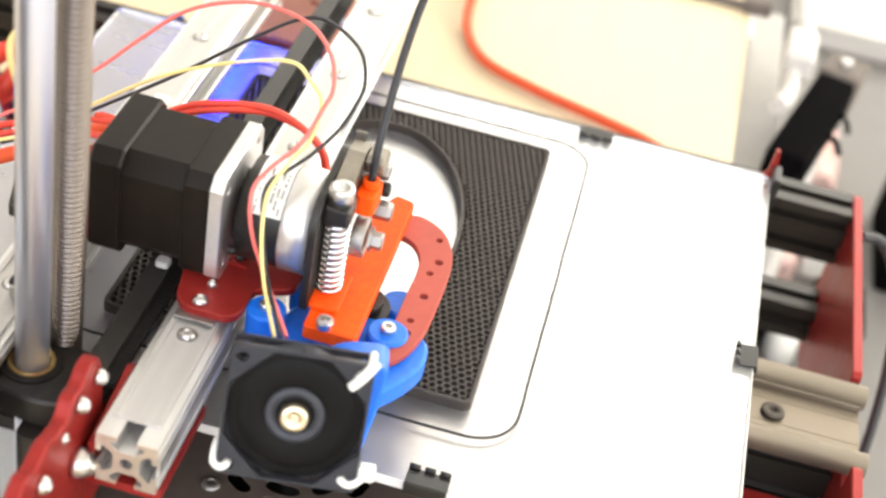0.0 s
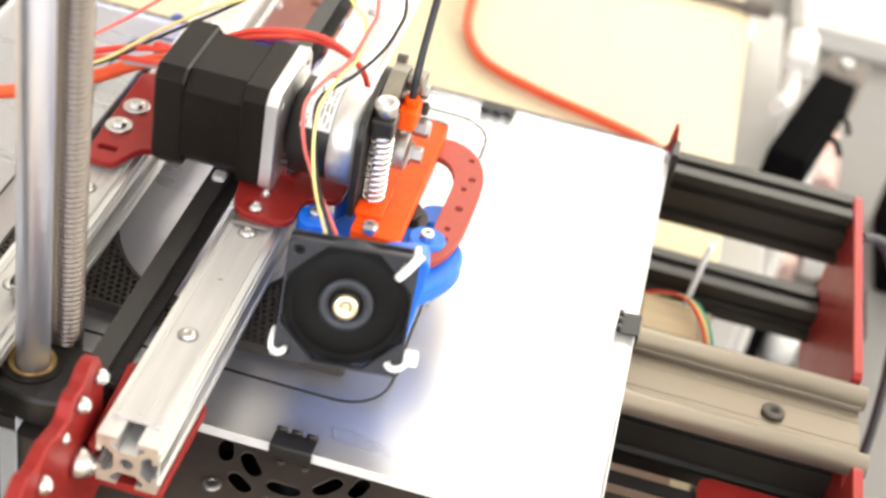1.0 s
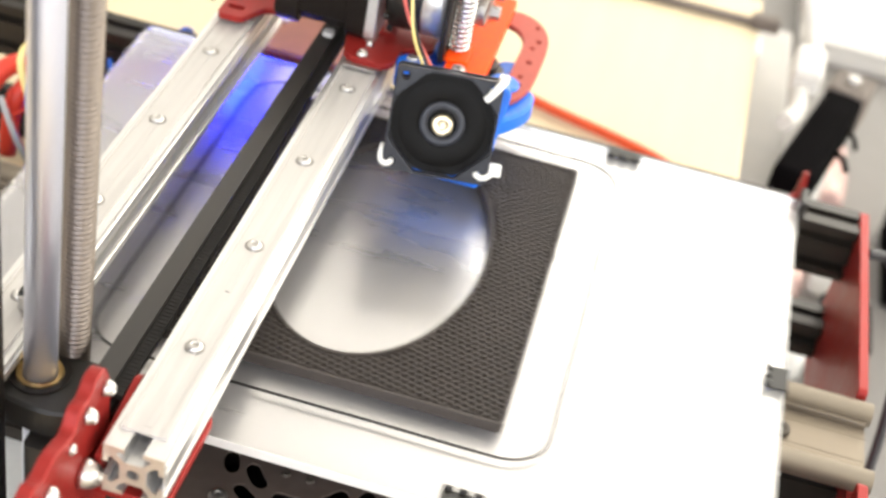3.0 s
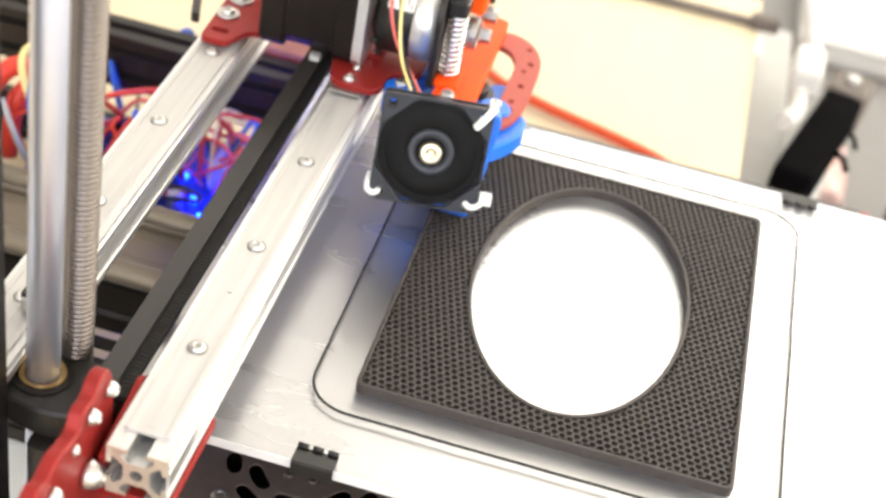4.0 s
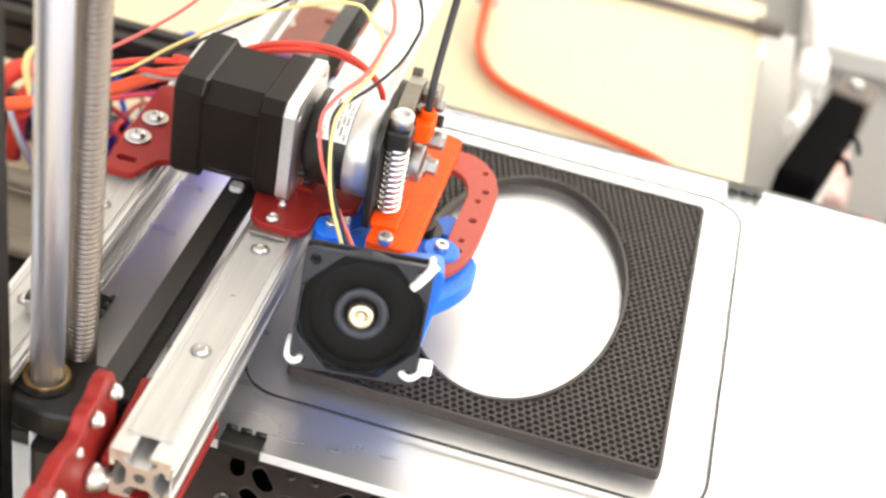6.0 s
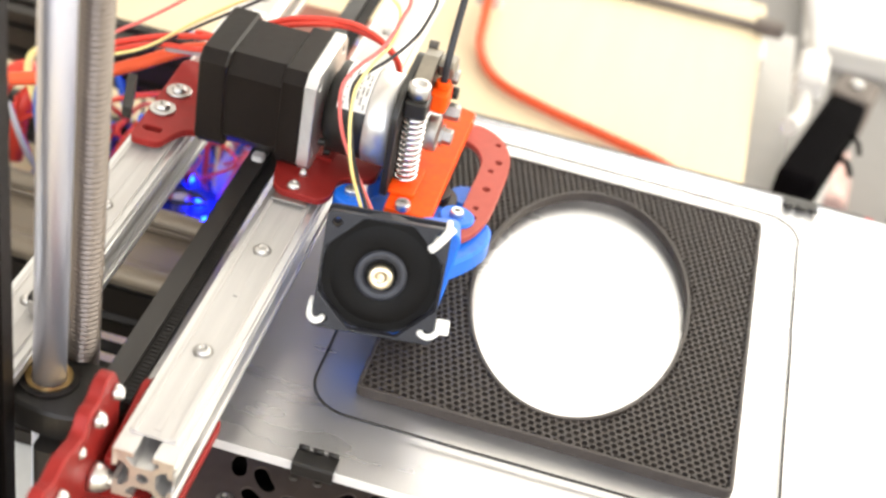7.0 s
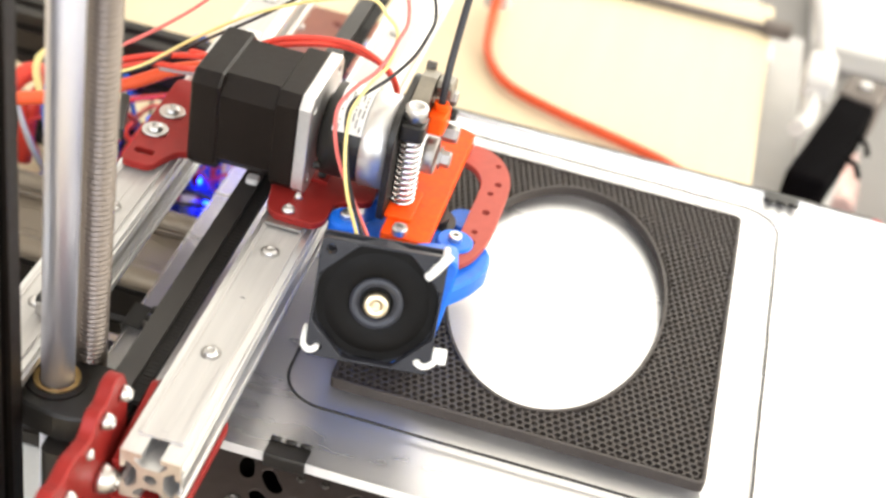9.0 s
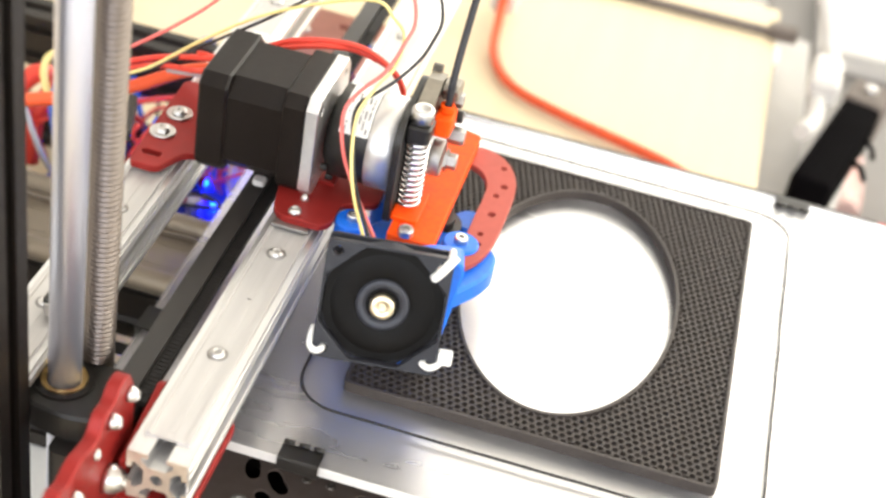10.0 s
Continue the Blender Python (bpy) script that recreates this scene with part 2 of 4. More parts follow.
def sweep(bm, pts, r, seg=10, closed=False):
    """A round wire along pts."""
    rings, up = [], Vector((0.13, 0.21, 1)).normalized()
    n = len(pts)
    for i, p in enumerate(pts):
        a, b = (pts[i - 1], pts[(i + 1) % n]) if closed else (pts[max(i - 1, 0)], pts[min(i + 1, n - 1)])
        d = (Vector(b) - Vector(a)).normalized()
        s = d.cross(up).normalized()
        up = s.cross(d).normalized()
        rings.append([bm.verts.new(Vector(p) + r * (math.cos(2 * math.pi * k / seg) * s + math.sin(2 * math.pi * k / seg) * up)) for k in range(seg)])
    for i in range(n if closed else n - 1):
        A, B = rings[i], rings[(i + 1) % n]
        for k in range(seg):
            f = bm.faces.new((A[k], A[(k + 1) % seg], B[(k + 1) % seg], B[k]))
            f.smooth = True
    if not closed:
        bm.faces.new(rings[0][::-1])
        bm.faces.new(rings[-1])
    return bm


def part(name, bm, mat, parent=None, label="", m=None):
    """Links a bmesh (in millimetres) as one mesh object under a thing or a part."""
    if m is not None:
        bmesh.ops.transform(bm, matrix=m, verts=bm.verts[:])
    bmesh.ops.scale(bm, vec=(MM, MM, MM), verts=bm.verts[:])
    bmesh.ops.recalc_face_normals(bm, faces=bm.faces[:])
    me = bpy.data.meshes.new(name)
    bm.to_mesh(me)
    bm.free()
    me.materials.append(mat)
    ob = new(name, me)
    if parent:
        ob.parent = parent
    if label:
        tagged(ob, label)
    return ob


def B():
    return bmesh.new()


def thing(name, label, category, at=(0, 0, 0), group="", kind=""):
    """An Empty at a thing's base, that parents its parts; the parts are built about it."""
    e = new(name)
    e.empty_display_size = 0.01
    e.location = Vector(at) * MM
    return tagged(e, label, category, group, kind)


def socket_screw(name, parent, at, axis, r, h, mat=None, label=""):
    """A round-headed screw with a hexagon recess."""
    bm = B()
    lathe(bm, at, axis, [(r, 0), (r, h * 0.75), (r * 0.86, h), (r * 0.5, h), (r * 0.46, h * 0.45)], 24, False)
    return part(name, bm, mat or STEEL, parent, label)


def button_screw(name, parent, at, axis, r, h, mat=None, label=""):
    bm = B()
    lathe(bm, at, axis, [(r, 0), (r * 0.97, h * 0.3), (r * 0.82, h * 0.7), (r * 0.55, h), (r * 0.42, h), (r * 0.38, h * 0.5)], 24)
    return part(name, bm, mat or STEEL, parent, label)


# ---- the room ----
def room():
    x0, x1, y0, y1, zf, zc = -1900, 2600, -1900, 2000, -880, 1800
    tagged(part("floor", box(B(), x0, x1, y0, y1, zf - 40, zf), FLOOR), "light grey smooth floor of the workshop", "floor", kind="structure")
    tagged(part("ceiling", box(B(), x0, x1, y0, y1, zc, zc + 40), CEIL), "white painted flat ceiling of the room", "ceiling", kind="structure")
    tagged(part("wall_west", box(B(), x0 - 60, x0, y0, y1, zf, zc), PAINT), "white painted plain wall", "wall", kind="structure")
    # south opening is added behind the camera for the front fill
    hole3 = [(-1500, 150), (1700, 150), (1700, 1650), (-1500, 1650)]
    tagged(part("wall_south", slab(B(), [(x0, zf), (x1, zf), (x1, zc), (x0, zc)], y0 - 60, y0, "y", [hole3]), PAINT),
           "white painted unseen wall with a window opening", "wall", kind="structure")
    hole = [(-300, 30), (2400, 30), (2400, 1720), (-300, 1720)]
    tagged(part("wall_north", slab(B(), [(x0, zf), (x1, zf), (x1, zc), (x0, zc)], y1, y1 + 60, "y", [hole]), PAINT),
           "white painted wall with a wide window opening", "wall", kind="structure")
    hole2 = [(-1700, 0), (1700, 0), (1700, 1700), (-1700, 1700)]
    tagged(part("wall_east", slab(B(), [(y0, zf), (y1, zf), (y1, zc), (y0, zc)], x1, x1 + 60, "x", [hole2]), PAINT),
           "white painted unseen wall with a window opening", "wall", kind="structure")
    # the third window is added to hold the front fill, out of view
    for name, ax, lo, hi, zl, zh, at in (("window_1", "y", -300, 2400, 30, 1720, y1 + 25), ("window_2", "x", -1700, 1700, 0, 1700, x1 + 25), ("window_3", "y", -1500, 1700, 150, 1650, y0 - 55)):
        w = thing(name, "wide white framed window out of view, full of daylight", "window", kind="structure")
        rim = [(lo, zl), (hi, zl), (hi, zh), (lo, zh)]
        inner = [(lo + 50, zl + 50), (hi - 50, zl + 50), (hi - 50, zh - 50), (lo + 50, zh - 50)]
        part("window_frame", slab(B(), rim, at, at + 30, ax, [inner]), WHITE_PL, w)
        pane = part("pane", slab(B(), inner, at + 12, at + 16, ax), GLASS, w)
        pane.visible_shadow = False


room()


def workbench():
    """The birch-topped bench on which the printer stands."""
    b = thing("workbench", "pale birch plywood workbench under the printer", "table", (0, 200, -880))
    def at(bm, mat, name):
        return part(name, bm, mat, b, m=Matrix.Translation((0, -200, 880)))
    at(box(B(), -900, 193, -420, 660, -158, -135, 2), WOOD, "tabletop")
    for lx in (-870, 160):
        for ly in (-390, 620):
            at(box(B(), lx, lx + 40, ly, ly + 30, -880, -158, 2), GREY_PAINT, "leg")
    return b


workbench()


# ---- aluminium profiles of the printer ----
def profile20(slot=3.1):
    """Outline of a 20 mm slotted profile, about its middle."""
    side = [(-10, 10), (-slot, 10), (-slot, 8.3), (-5.4, 8.3), (-5.4, 6.9), (-2.9, 4.4), (2.9, 4.4), (5.4, 6.9), (5.4, 8.3), (slot, 8.3), (slot, 10)]
    out = []
    for k in range(4):
        c, s = round(math.cos(-k * math.pi / 2)), round(math.sin(-k * math.pi / 2))
        out += [(x * c - y * s, x * s + y * c) for x, y in side]
    return out


def beam(x, y0, y1, screws, label, strip_from):
    b = thing("gantry_beam", label, "aluminium beam", (x, y0, -1), group="gantry beams")
    mv = Matrix.Translation((0, -y0, 1))
    bore = circle(0, -11, 2.1, 12)
    part("extrusion", slab(B(), [(u, v - 11) for u, v in profile20()], y0, y1, "y", [bore]), ALU, b, m=mv)
    part("sawn_end", slab(B(), [(u * 0.995, v * 0.995 - 11) for u, v in profile20()], y0 - 0.35, y0 - 0.02, "y", [bore]), ALU_CUT, b, m=mv)
    bm = B()
    box(bm, -7.6, 7.6, strip_from, y1, -1, -0.2)
    box(bm, -7.6, -5.9, strip_from, y1, -0.2, 0.5)
    box(bm, 5.9, 7.6, strip_from, y1, -0.2, 0.5)
    box(bm, -1.2, 1.2, strip_from + 3, y1, -0.3, 0.0)
    part("slide_strip", bm, STRIP, b, "satin aluminium strip screwed into the slot", m=mv)
    bm = B()
    box(bm, 9.9, 10.7, y0 + 0.5, y1, -5.2, -3.4, 0.2)
    box(bm, 9.9, 10.7, y0 + 0.5, y1, -18.6, -16.8, 0.2)
    if x == 0:
        box(bm, 9.2, 10.35, y0 + 1.5, y1, -14.2, -7.8, 0.3)
    part("edge_ridge", bm, ALU, b, m=mv)
    # small dark ink dash across the strip
    part("scratch", box(B(), -0.9, 0.7, 31 - y0, 31.5 - y0, 1.0, 1.05), INK, b)
    for y in screws:
        s = button_screw("screw", b, (0, y - y0, 0.95), (0, 0, 1), 2.9, 1.6)
        part("washer", lathe(B(), (0, y - y0, 0.7), (0, 0, 1), [(3.5, 0), (3.5, 0.5), (3.3, 0.7)], 24), DULL, b)
    return b


beam(0, -51, 470, [60 * k for k in range(0, 8)], "slotted bright aluminium gantry beam with a screwed strip", -43)
beam(-62, -34, 470, [60 * k + 1 for k in range(0, 8)], "slotted bright aluminium beam behind the belt", -30)


def end_switch():
    t = thing("end_switch", "small black switch clipped to the rear gantry beam", "switch", (-56, -1, 0.6))
    part("body", slab(B(), rounded([(-4, -5), (4, -5), (4, 5), (-4, 5)], 1), 0, 7, "z", bevel=0.5), BLACK_PL, t)
    part("lever", box(B(), -3, 3, -6.4, -5.2, 1, 6, 0.2), STEEL, t)


end_switch()


def timing_belt():
    b = thing("timing_belt", "black rubber toothed belt stretched along the gantry", "belt", (-19, -24, -9))
    mv = Matrix.Translation((19, 24, 9))
    bm = B()
    slab(bm, [(-26.6, -3.6), (-19.4, -4.6), (-19.4, -6.6), (-26.6, -5.8)], -24, 462, "y")
    part("smooth_run", bm, RUBBER_BACK, b, "smooth greyer back of the belt", m=mv)
    bm = B()
    box(bm, -22.0, -15.0, -24, 462, -9.2, -7.0)
    part("toothed_run", bm, RUBBER, b, m=mv)
    bm = B()
    y = -22
    while y < 250:
        box(bm, -19.0, -15.2, y, y + 1.0, -7.0, -6.72)
        y += 2.0
    part("teeth", bm, RUBBER, b, m=mv)
    tagged(b.children[-1], kind="stuff")


timing_belt()


def z_shaft():
    t = thing("guide_shaft", "polished round steel guide shaft standing upright", "rod", (-47.2, -20.5, -150))
    part("shaft", cyl(B(), (0, 0, 0), (8.3, 0, 520), 5.5, seg=48), CHROME, t)


def lead_screw():
    t = thing("lead_screw", "upright steel lead screw with a fine thread", "screw", (-42.0, -5.6, -150))
    prof, z = [(3.2, 0)], 1.0
    while z < 470:
        prof += [(4.15, z), (5.35, z + 0.55), (5.35, z + 1.1), (4.15, z + 1.65)]
        z += 2.0
    part("core", cyl(B(), (0, 0, 0), (7.6, 0, 474), 4.0, seg=24), SCREWM, t)
    part("thread", lathe(B(), (0, 0, 0), (0.016, 0, 1), prof + [(3.2, z)], 26), SCREWM, t)


z_shaft()
lead_screw()


def bearing_block():
    t = thing("bearing_block", "black plastic bearing block with a bronze bush round the shaft", "bracket", (-40, -30, -27))
    mv = Matrix.Translation((40, 30, 27))
    outline = rounded([(-57.5, -25), (-52, -11), (-30, -7), (-16.8, -13), (-16.8, -31), (-36, -37), (-53, -34)], 6, 5)
    bore = circle(-45.0, -20.5, 9.2, 28)
    part("block", slab(B(), outline, -22.5, -11.2, "z", [bore], 0.9), BLACK_PL, t, m=mv)
    bm = B()
    slab(bm, circle(-45.0, -20.5, 10.2, 36), -12.0, -10.4, "z", [circle(-45.0, -20.5, 7.8, 36)])
    part("seal_ring", bm, BLACK_AL, t, m=mv)
    bm = B()
    slab(bm, circle(-45.0, -20.5, 7.7, 36), -18, -10.0, "z", [circle(-45.0, -20.5, 6.0, 36)])
    part("bush", bm, BRONZE, t, "oil-stained bronze bush", m=mv)
    bm = B()
    slab(bm, rounded([(-41.5, -42), (-17.5, -42), (-17.5, -27.5), (-41.5, -27.5)], 3), -90, -22.7, "z")
    part("web", bm, BLACK_PL, t, m=mv)


bearing_block()


def end_plate():
    t = thing("scalloped_end_plate", "red anodised scalloped plate bolted to the bearing block", "plate", (-15, -60, -45))
    mv = Matrix.Translation((15, 60, 45))
    out = rounded([(-33, 8), (-37, 17), (-44, 18), (-49, 13.5), (-55, 15), (-60, 9), (-66, 10), (-73, 12), (-81, 9), (-86, 12), (-96, 6), (-96, -45), (-33, -45)], 3.4, 5)
    part("plate", slab(B(), out, -20.2, -15.4, "x", bevel=0.5), RED, t, m=mv)
    for y, z, r, h in ((-38, 9.0, 2.8, 3.2), (-51.5, 9.2, 2.8, 3.2), (-62, 4.5, 2.0, 1.2), (-54, -13, 5.0, 6), (-78, 1, 3.0, 3), (-62, -30, 4.6, 5)):
        button_screw("bolt", t, Vector((-15.3, y, z)) + Vector((15, 60, 45)), (1, 0, 0), r, h)
    t2 = thing("beam_plate", "red anodised flat plate under the gantry beam", "plate", (0, -45, -25))
    part("plate", slab(B(), rounded([(-15, -50.5), (11.3, -50.5), (11.3, -9), (8, -5), (-14, 6), (-18.6, 3), (-15, -10)], 1.5), -24.4, -21.2, "z", bevel=0.3), RED, t2, m=Matrix.Translation((0, 45, 25)))
    part("side_flange", slab(B(), rounded([(-50, -21), (-16, -21), (-16, -3), (-19, -1.6), (-50, -8)], 1), -13.2, -10.8, "x", bevel=0.3), RED, t2, m=Matrix.Translation((0, 45, 25)))


end_plate()


def frame_post():
    t = thing("frame_post", "black slotted aluminium post of the printer frame", "post", (-60.4, -45, -150))
    part("extrusion", slab(B(), profile20(), 0, 520, "z"), BLACK_AL, t)


frame_post()


# ---- base frame with the bed's rail ----
def double_rail():
    t = thing("double_round_rail", "bronze-grey anodised double round linear rail", "rail", (0, 124, -112))
    mv = Matrix.Translation((0, -124, 112))
    for y in (103.0, 144.5):
        part("tube", cyl(B(), (-260, y, -67), (249.4, y, -67), 5.2, seg=36), RAIL, t, m=mv)
    bm = B()
    box(bm, -258, 247.6, 107, 140.5, -73, -69.4)
    box(bm, -258, 247.6, 107, 110, -69.6, -66.6, 0.5)
    box(bm, -258, 247.6, 137.5, 140.5, -69.6, -66.6, 0.5)
    part("web_rib", box(B(), -258, 247.4, 131, 131.5, -69.5, -69.25), RAIL, t, m=mv)
    part("web_rib", box(B(), -258, 247.4, 117, 117.5, -69.5, -69.25), RAIL, t, m=mv)
    part("web", bm, RAIL, t, m=mv)
    for x in (211.5, 91.5, -28.5, -148.5):
        part("screw", lathe(B(), Vector((x, 123, -69.4)) + Vector((0, -124, 112)), (0, 0, 1), [(5.0, 0), (5.0, 1.3), (4.6, 1.7), (1.7, 1.7), (1.6, 0.6)], 28), RAIL_BOLT, t, "dull flat-headed socket screw")
    return t


double_rail()


def x_profile(name, y, z, x0, x1, label, h=20):
    t = thing(name, label, "aluminium beam", (x0, y, z - h / 2), group="base frame beams")
    if h > 20:
        # a tall profile with one slot above the other
        for k in (0.25, 0.75):
            half = [(u, v * h / 40 + k * h) for u, v in profile20()]
            part("extrusion", slab(B(), half, 0, x1 - x0, "x"), FRAME_AL, t)
    else:
        part("extrusion", slab(B(), profile20(), 0, x1 - x0, "x"), FRAME_AL, t, m=Matrix.Translation((0, 0, h / 2)))
    return t


x_profile("frame_beam", 282, -77, -260, 242, "black double-slotted aluminium beam at the back of the frame", 30)
x_profile("frame_beam", 274, -127, -260, 242, "black slotted aluminium beam low at the back of the frame")
x_profile("frame_beam", 124, -93, -258, 242, "black slotted aluminium beam carrying the round rail", 38)
x_profile("frame_beam", 66, -112, -260, 242, "black slotted aluminium beam low at the front of the frame", 40)


def red_side():
    t = thing("frame_side_plate", "red anodised side plate closing the frame beams", "plate", (244, 170, -150))
    mv = Matrix.Translation((-244, -170, 150))
    part("plate", slab(B(), rounded([(30, -150), (292, -150), (292, -61), (151, -61), (151, -76), (96, -76), (96, -61), (30, -61)], 3), 242.3, 246.6, "x", bevel=0.4), RED, t, m=mv)
    for y, z in ((282, -72), (274, -127), (110, -93), (138, -93), (66, -112)):
        button_screw("bolt", t, Vector((246.6, y, z)) + Vector((-244, -170, 150)), (1, 0, 0), 4, 3)
    bm = B()
    slab(bm, rounded([(188, 60), (241, 60), (241, 96), (188, 96)], 6), -92, -89, "z")
    part("foot_plate", bm, RED, t, m=mv)


red_side()


def drive_belt():
    t = thing("bed_drive_belt", "narrow black rubber belt running below the bed", "belt", (0, 84, -92))
    part("run", box(B(), -255, 230, -3, 3, 0, 1.6), RUBBER, t)
    b = thing("belt_pulley", "black idler pulley with a steel bolt", "pulley", (222, 84, -110))
    part("wheel", lathe(B(), (0, 0, 4), (0, 0, 1), [(9, 0), (9, 2), (7, 3), (7, 13), (9, 14), (9, 16)], 28), BLACK_PL, b)
    socket_screw("bolt", b, (0, 0, 20), (0, 0, 1), 4, 3)


drive_belt()


def arc_slot(cx, cy, r0, r1, a0, a1, n=8):
    d = math.degrees((r1 - r0) / (r1 + r0)) * 0.9
    a0, a1 = a0 + d, a1 - d
    out = [(cx + r1 * math.cos(radians(a0 + (a1 - a0) * k / n)), cy + r1 * math.sin(radians(a0 + (a1 - a0) * k / n))) for k in range(n + 1)]
    out += [(cx + r0 * math.cos(radians(a1 + (a0 - a1) * k / n)), cy + r0 * math.sin(radians(a1 + (a0 - a1) * k / n))) for k in range(n + 1)]
    return round_ends(out, n)


def round_ends(out, n):
    """Swap each short end of an arc slot for a half circle."""
    res = []
    for a, b, run in ((out[n], out[n + 1], out[1:n]), (out[-1], out[0], out[n + 2:-1])):
        res += run
        c, r = ((a[0] + b[0]) / 2, (a[1] + b[1]) / 2), math.dist(a, b) / 2
        w = math.atan2(a[1] - c[1], a[0] - c[0])
        res += [(c[0] + r * 0.9 * math.cos(w + math.pi * k / 6), c[1] + r * 0.9 * math.sin(w + math.pi * k / 6)) for k in range(7)]
    return res


def power_supply():
    """Black sheet-metal housing with a slotted fan grille, before and under the bed."""
    t = thing("power_supply_housing", "black sheet-metal housing with a slotted round fan grille", "housing", (40, 0, -134))
    mv = Matrix.Translation((-40, 0, 134))
    cx, cy = 35.8, 34
    holes = []
    for r0, r1, n, off, gap in ((24.5, 30.3, 10, 5.4, 11.5), (16.4, 22.4, 7, 198, 11.5)):
        for k in range(n):
            a = off + 360 * k / n
            holes.append(arc_slot(cx, cy, r0, r1, a, a + 360 / n - gap))
    part("grille", slab(B(), rounded([(-30, -120), (86, -120), (86, 84), (-30, 84)], 4), -76.2, -75, "z", holes), GRILLE, t, m=mv)
    bm = B()
    box(bm, -29, 85, -119, 40, -134, -128)
    for b in ((-30, -27, -120, 40), (83, 86, -120, 40), (-27, 83, -120, -117), (-27, 83, 37, 40)):
        box(bm, *b, -134, -76.4)
    part("shell", bm, BLACK_AL, t, m=mv)
    part("fan_wheel", lathe(B(), (cx, cy, -90), (0, 0, 1), [(28, 0), (28, 3), (12, 6), (12, 9)], 30), ROTOR, t, m=mv)
    for x, y in ((10.8, 7.1), (61, 7.1), (10.8, 61), (61, 61)):
        button_screw("screw", t, Vector((x, y, -75)) + Vector((-40, 0, 134)), (0, 0, 1), 3.6, 1.6, DULL, "dull steel button-head screw")
    for x, y in ((30.6, 27.1), (40, 27.4)):
        button_screw("screw", t, Vector((x, y, -75)) + Vector((-40, 0, 134)), (0, 0, 1), 1.9, 1.0, RAIL_BOLT)


power_supply()


# ---- the moving bed, its clips and the print ----
BED_Z = -36.0


def heated_bed():
    t = thing("print_bed", "silver aluminium print bed under a clear glass plate", "print bed", (90, 120, BED_Z - 4))
    mv = Matrix.Translation((-90, -120, -BED_Z + 4))
    part("plate", slab(B(), rounded([(-31.5, -1.8), (288, -1.8), (288, 246.5), (-31.5, 246.5)], 2.0), BED_Z - 5, BED_Z - 3.5, "z", bevel=0.35), BED, t, m=mv)
    pane = part("glass_plate", slab(B(), rounded([(-31.5, -1.8), (288, -1.8), (288, 246.5), (-31.5, 246.5)], 2.0), BED_Z - 3.4, BED_Z, "z"), BED_GLASS, t, "clear glass plate on the aluminium", m=mv)
    pane.visible_shadow = False
    part("ground_edge", box(B(), -30.5, 287, -2.3, -1.88, BED_Z - 4.1, BED_Z - 0.15), BED_EDGE, t, "pale ground edge of the bed", m=mv)
    part("ground_edge", box(B(), 288.08, 288.5, -6, 245.5, BED_Z - 5, BED_Z - 0.15), BED_EDGE, t, "pale ground edge of the bed", m=mv)
    part("ground_edge", box(B(), -30.5, 287, 246.58, 247.0, BED_Z - 5, BED_Z - 0.15), BED_EDGE, t, "pale ground edge of the bed", m=mv)
    bm = B()
    box(bm, -20, 276, 4, 236, BED_Z - 9, BED_Z - 5.6, 0.5)
    part("heater_board", bm, BLACK_PL, t, m=mv)
    bm = B()
    slab(bm, rounded([(70, 60), (220, 60), (220, 190), (70, 190)], 5), BED_Z - 14, BED_Z - 9.2, "z")
    part("carrier_plate", bm, RED, t, m=mv)
    for x in (95, 195):
        part("slider", box(B(), x - 16, x + 16, 98, 150, -60.5, BED_Z - 14.3, 1.5), BLACK_PL, t, m=mv)
    # corner ears that stop the plate
    for y0, y1, h in ((246.8, 249.5, 4), (-4.6, -2.4, -4)):
        part("corner_ear", slab(B(), rounded([(282, -48), (290.5, -48), (290.5, -32), (289, -22), (287.4, -22), (286.4, -34), (282, -40)], 0.8), y0, y1, "y"), RED, t, m=mv)
    part("ear_backing", box(B(), 288.4, 292, 233, 246.4, -49, -29, 0.5), BLACK_PL, t, m=mv)
    bm = B()
    box(bm, -29, 280, 247.1, 247.7, BED_Z - 8, BED_Z - 0.6)
    part("rear_trim", bm, BED_EDGE, t, m=mv)
    return t


def loop_points(x0, x1, y0, y1, r, z, n=8):
    out = []
    for cx, cy, a in ((x1 - r, y1 - r, 0), (x0 + r, y1 - r, 90), (x0 + r, y0 + r, 180), (x1 - r, y0 + r, 270)):
        for k in range(n + 1):
            t = radians(a + 90 * k / n)
            out.append(Vector((cx + r * math.cos(t), cy + r * math.sin(t), z)))
    dense = []
    for i, p in enumerate(out):
        q = out[(i + 1) % len(out)]
        m = max(1, int((q - p).length / 8))
        dense += [p.lerp(q, k / m) for k in range(m)]
    return dense


def skirt_line():
    t = thing("skirt_line", "thin dark extruded skirt line round the print on the bed", "filament line", (118, 126, BED_Z))
    pts = loop_points(32, 205.6, 26, 229, 17, 0.45)
    pts = [p + Vector((0.25 * noise.noise(p * 0.07), 0.25 * noise.noise(p * 0.05 + Vector((9, 0, 0))), 0)) for p in pts]
    bm = sweep(B(), pts, 0.55, 8, True)
    part("bead", bm, LINE, t, m=Matrix.Translation((-118, -126, 0)))
    bm = B()
    for x, y in ((207.2, 98), (207.9, 94), (207.3, 90), (207.6, 101)):
        cyl(bm, (x, y, 0), (x + 0.4, y + 1, 0.3), 0.3, seg=6)
    part("strings", bm, LINE, t, m=Matrix.Translation((-118, -126, 0)))
    return t


